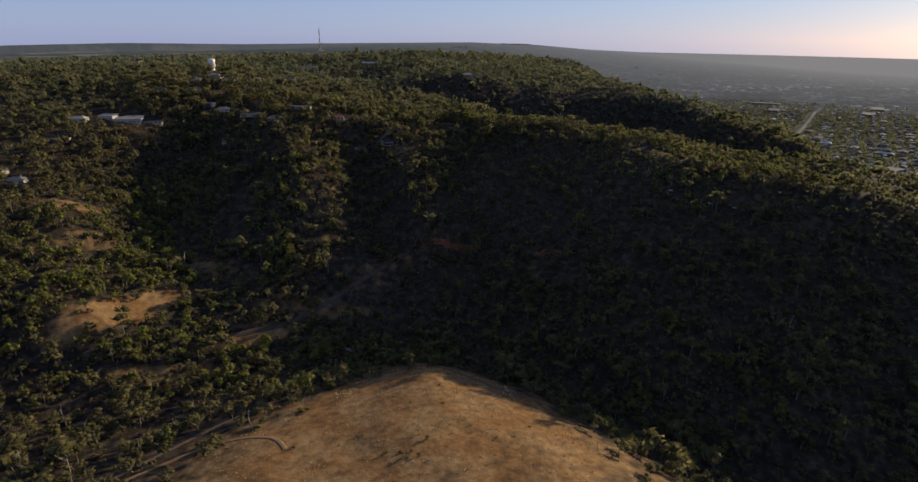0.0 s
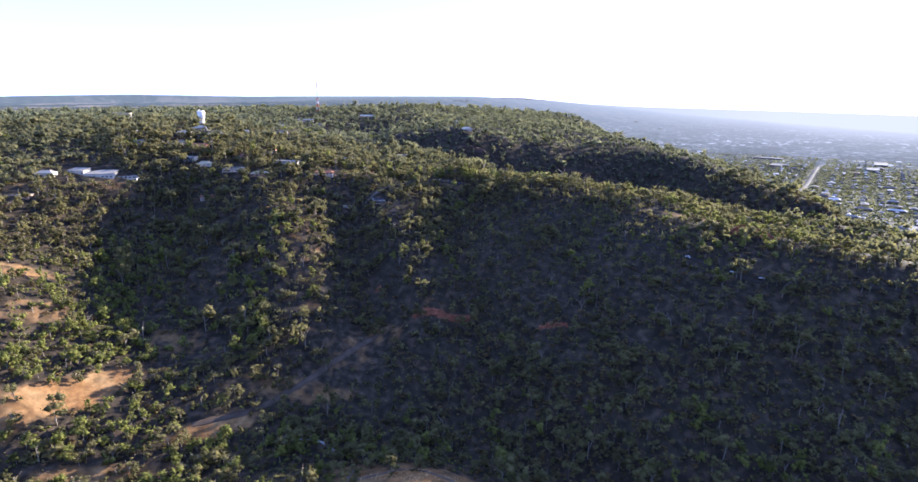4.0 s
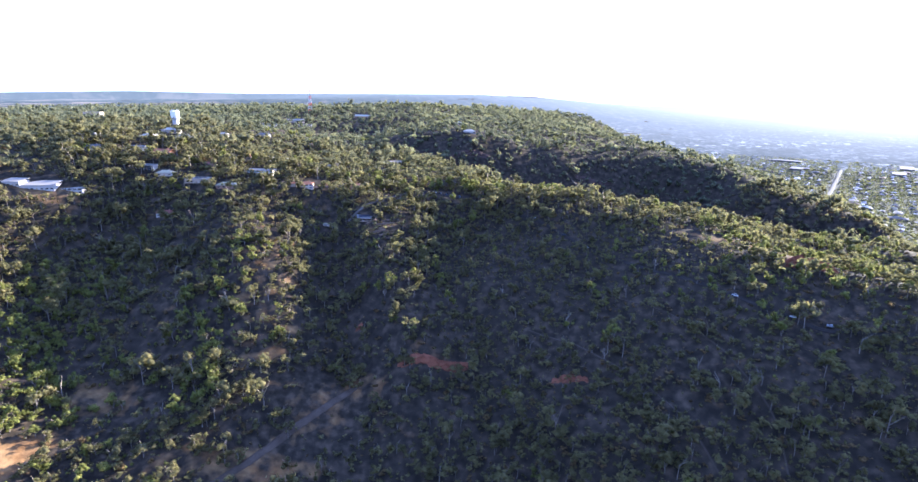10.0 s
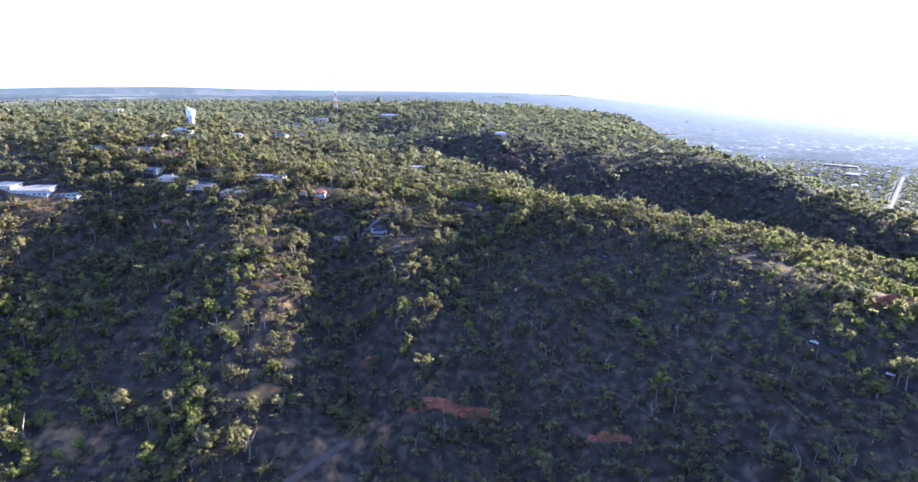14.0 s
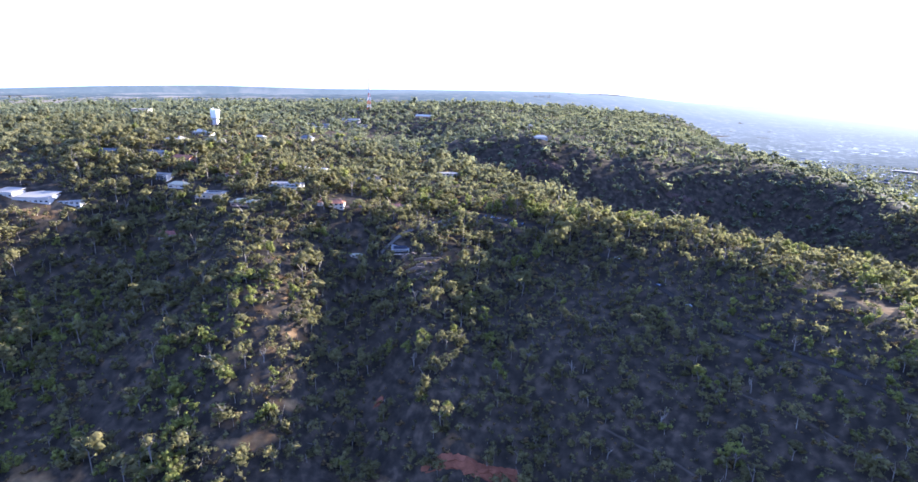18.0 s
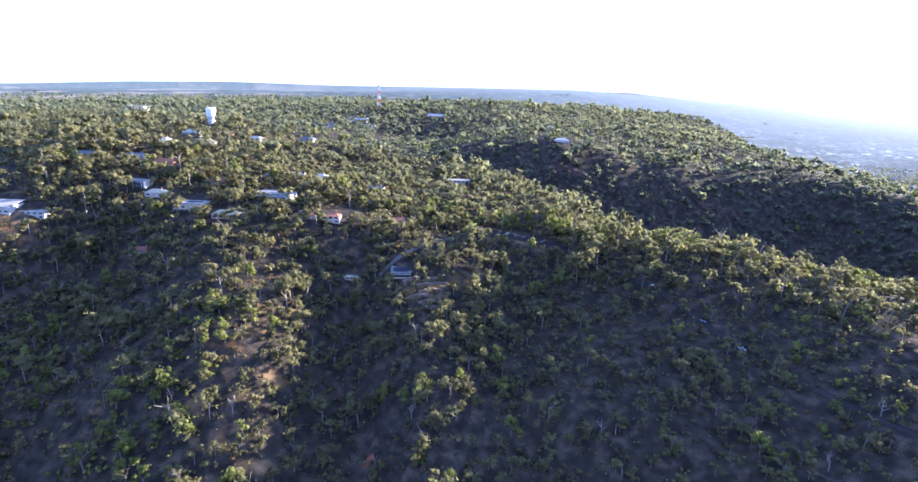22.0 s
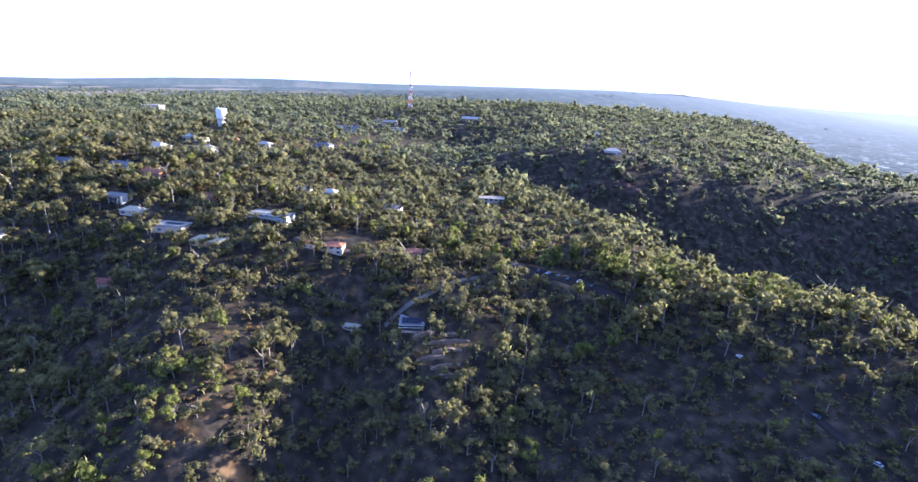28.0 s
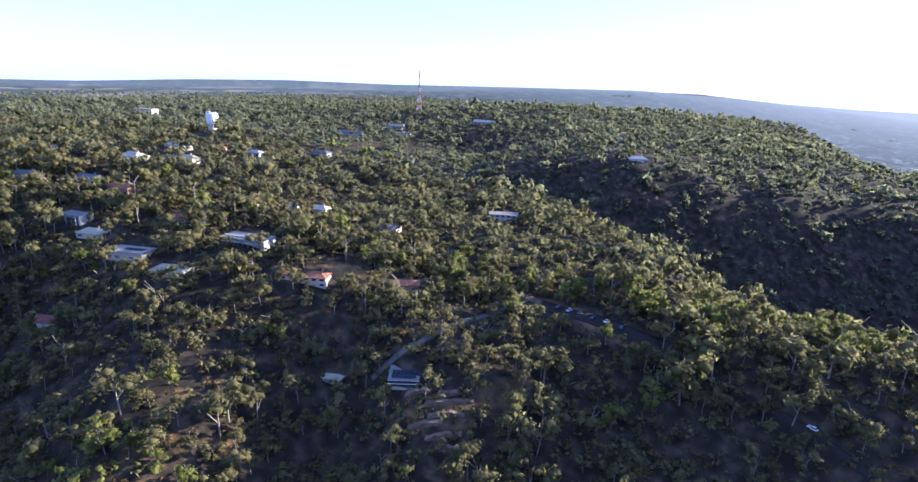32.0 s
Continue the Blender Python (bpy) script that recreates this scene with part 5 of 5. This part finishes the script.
GREEN_AT = [(-211, 541), (-184, 514), (-176, 524), (-185, 489), (-169, 464), (-167, 490), (-32, 553), (-6, 589), (-20, 632), (-58, 599), (41, 508), (-200, 580), (-172, 591), (-137, 529), (-172, 614), (-173, 573), (-66, 597), (-80, 602), (-31, 647), (-177, 553), (-190, 607), (-169, 612), (114, 584), (101, 639), (184, 583)]
SINGLE_AT += GREEN_AT
HOUSE_TREES = [(-120, 662, 15), (-61, 686, 12), (-69, 699, 13), (-80, 694, 11), (-65, 713, 14), (-120, 690, 13), (-108, 699, 11), (-40, 659, 14), (-60, 650, 12), (-81, 666, 6), (-87, 655, 9), (-105, 646, 11), (-224, 732, 8), (-228, 715, 9), (-205, 711, 14), (-196, 712, 13), (-182, 721, 9), (-170, 690, 15),
               (-258, 722, 12), (-251, 690, 14), (-218, 694, 12), (-138, 726, 10), (-163, 716, 7), (-267, 760, 14), (-288, 746, 13), (-141, 752, 13), (-192, 703, 11), (-116, 700, 12), (-146, 690, 12), (-130, 706, 10), (-240, 724, 11), (-290, 694, 13), (-310, 700, 14), (-320, 748, 14)]
HOUSE_TREES += [(x, y, 8 + (k * 5) % 6) for k, (x, y) in enumerate([(-196, 252), (-194, 264), (-183, 274), (-178, 294), (-172, 305), (-160, 313), (-149, 320), (-132, 320), (-122, 328), (-108, 327), (-98, 337), (-86, 338), (-77, 351), (-65, 344), (-39, 349), (-24, 353), (37, 366), (47, 338), (72, 320), (84, 327), (94, 323), (104, 319), (113, 315), (122, 313), (120, 287), (136, 311), (143, 301), (147, 292), (152, 288)])]
SINGLE_AT += [(x, y) for x, y, _ in HOUSE_TREES]
TREE_SIZE = {(x, y): w for x, y, w in HOUSE_TREES}
TALLER = {(-120, 662): 1.7, (-61, 686): 1.6, (-69, 699): 1.4}
sx, sy = grid_points(rng, -330, 150, 350, 640, 15)
pick = rng.permutation(len(sx))[:400]
for x, y in zip(sx[pick], sy[pick]):
    if len(SINGLE_AT) < 310 and openness(np.array([x]), np.array([y]))[0] < 0.85:
        SINGLE_AT.append((x, y))
used = set()
for x, y in SINGLE_AT:
    k = int(rng.integers(0, 6)) + (6 if rng.uniform() < 0.04 + 0.8 * lush(np.array([x]), np.array([y]))[0] or (x, y) in GREEN_AT else 0)
    w = TREE_SIZE.get((x, y), rng.uniform(9, 14))
    hgt = w * rng.uniform(0.85, 1.25) * TALLER.get((x, y), 1.0)
    m = pose(x, y, height_at(x, y) - 0.2, 0, 0, rng.uniform(0, 360))
    ob = singles[k] if k not in used else copy_thing(singles[k], m)
    used.add(k)
    ob.matrix_basis = m @ Matrix.Diagonal((w, w, hgt, 1))

# ---- dead trees ----
def dead_tree(x, y, size):
    ob = thing("dead_tree", x, y, height_at(x, y) - 0.2, rng.uniform(0, 360), "bare dead tree with pale grey branches", "dead tree", "dead trees")
    bm = bmesh.new()
    rod(bm, (0, 0, 0), (0.04 * size, 0, 0.55 * size), 0.035 * size, 6, 0.02 * size)
    part("trunk", bm, BARK, ob)
    for k in range(5):
        bm = bmesh.new()
        a, s = rng.uniform(0, 6.28), rng.uniform(0.3, 0.55)
        p = np.array((0.04 * size * s, 0, s * size))
        q = p + np.array((math.cos(a) * 0.22, math.sin(a) * 0.22, rng.uniform(0.2, 0.42))) * size
        rod(bm, p, q, 0.016 * size, 4, 0.009 * size)
        for j in range(3):
            e = rng.normal(0, 0.1, 3) * size + np.array((0, 0, 0.12 * size))
            f = p + (q - p) * rng.uniform(0.5, 1)
            rod(bm, f, f + e + (q - p) * 0.3, 0.008 * size, 3, 0.003 * size)
        part("branch", bm, BARK, ob)


for x, y, size in ((-150, 560, 11), (-120, 590, 10), (-185, 560, 9), (-100, 600, 12), (-60, 585, 10), (90, 560, 12), (112, 520, 11), (60, 545, 9), (140, 575, 10), (40, 590, 11), (-240, 590, 9), (-70, 632, 11), (-35, 620, 10), (-280, 450, 8), (-210, 500, 9), (170, 600, 10), (200, 470, 9), (-95, 640, 10)):
    dead_tree(x, y, size)

# ---- low bushes and tufts on the knoll ----
def bush(x, y, w):
    ob = thing("bush", x, y, height_at(x, y) - 0.1, rng.uniform(0, 360), "small dark round shrub on dry grass", "bush", "knoll bushes")
    cv, ct = crown_shape(rng, 8, 20, "scrub", 0.05, 8)
    part_from_arrays("foliage", cv * np.array((w, w, w * 0.9)), ct, [LEAF["scrub"]], ob)
    tv, tt = trunk_shape(rng, "scrub", 3)
    part_from_arrays("stem", tv * w, tt, [BARK], ob)


for x, y, w in ((-20, 246, 4), (-33, 236, 4), (-28, 233, 5), (-23, 232, 3.5), (-42, 237, 3.5), (19, 249, 3), (-96, 250, 3), (-12, 290, 3), (-58, 258, 2), (30, 252, 2), (5, 262, 2), (-70, 250, 2), (40, 268, 2.5), (-40, 285, 2), (-15, 315, 2.5), (70, 300, 3), (55, 262, 2)):
    bush(x, y, w)

for x, y, w in ((-154, 716, 4), (-138, 723, 3.5), (-155, 722, 3), (-147, 719, 2.5)):
    yellow_bush = thing("flowering_bush", x, y, height_at(x, y) - 0.1, rng.uniform(0, 360), "bright yellow flowering bush beside a lane", "bush", "yellow bushes")
    cv, ct = crown_shape(rng, 8, 24, "scrub", 0.05, 8)
    part_from_arrays("foliage", cv * np.array((w * 1.3, w * 1.3, w)), ct, [YELLOW_LEAF], yellow_bush)
    tv, tt = trunk_shape(rng, "scrub", 3)
    part_from_arrays("stem", tv * w, tt, [BARK], yellow_bush)
for x, y, w in ((-88, 671, 4.2), (-83, 672, 3.0), (-77, 675, 3.8), (-65, 681, 4.5), (-86, 664, 5.0), (-81, 669, 2.0), (-62, 674, 4.6), (-79, 660, 3.4), (-64, 663, 5.2), (-60, 668, 4.0), (-70, 654, 4.8), (-66, 657, 3.0)):
    bush(x, y, w)


def tufts():
    n = 5200
    x, y = rng.uniform(-190, 120, n), rng.uniform(205, 356, n)
    keep = (openness(x, y) > 0.75) & (value_noise(x, y, 16, 51) + rng.uniform(-0.35, 0.35, n) > 0.02)
    x, y = x[keep], y[keep]
    z = height(x, y)
    rows = np.zeros((len(x), 7))
    rows[:, 0], rows[:, 1], rows[:, 2] = x, y, z - 0.05
    rows[:, 3], rows[:, 4], rows[:, 5] = rng.uniform(0.5, 1.7, len(x)), rng.uniform(0.3, 0.8, len(x)), rng.uniform(0, 6.28, len(x))
    v, t = [], []
    for k in range(9):
        a = k * 0.7
        v += [(0.15 * math.cos(a), 0.15 * math.sin(a), 0), (0.2 * math.cos(a + 0.9), 0.2 * math.sin(a + 0.9), 0), (0.45 * math.cos(a + 0.3), 0.45 * math.sin(a + 0.3), 1)]
        t.append((3 * k, 3 * k + 1, 3 * k + 2))
    straw = plain("straw", (0.42, 0.30, 0.13), 0.9, 0, 2, 0.35)
    return tagged(scatter([[(np.array(v), np.array(t), 0)]], rows, [straw], "grass_tufts"), "dry golden grass tufts on the knoll", "grass", kind="stuff")


tufts()
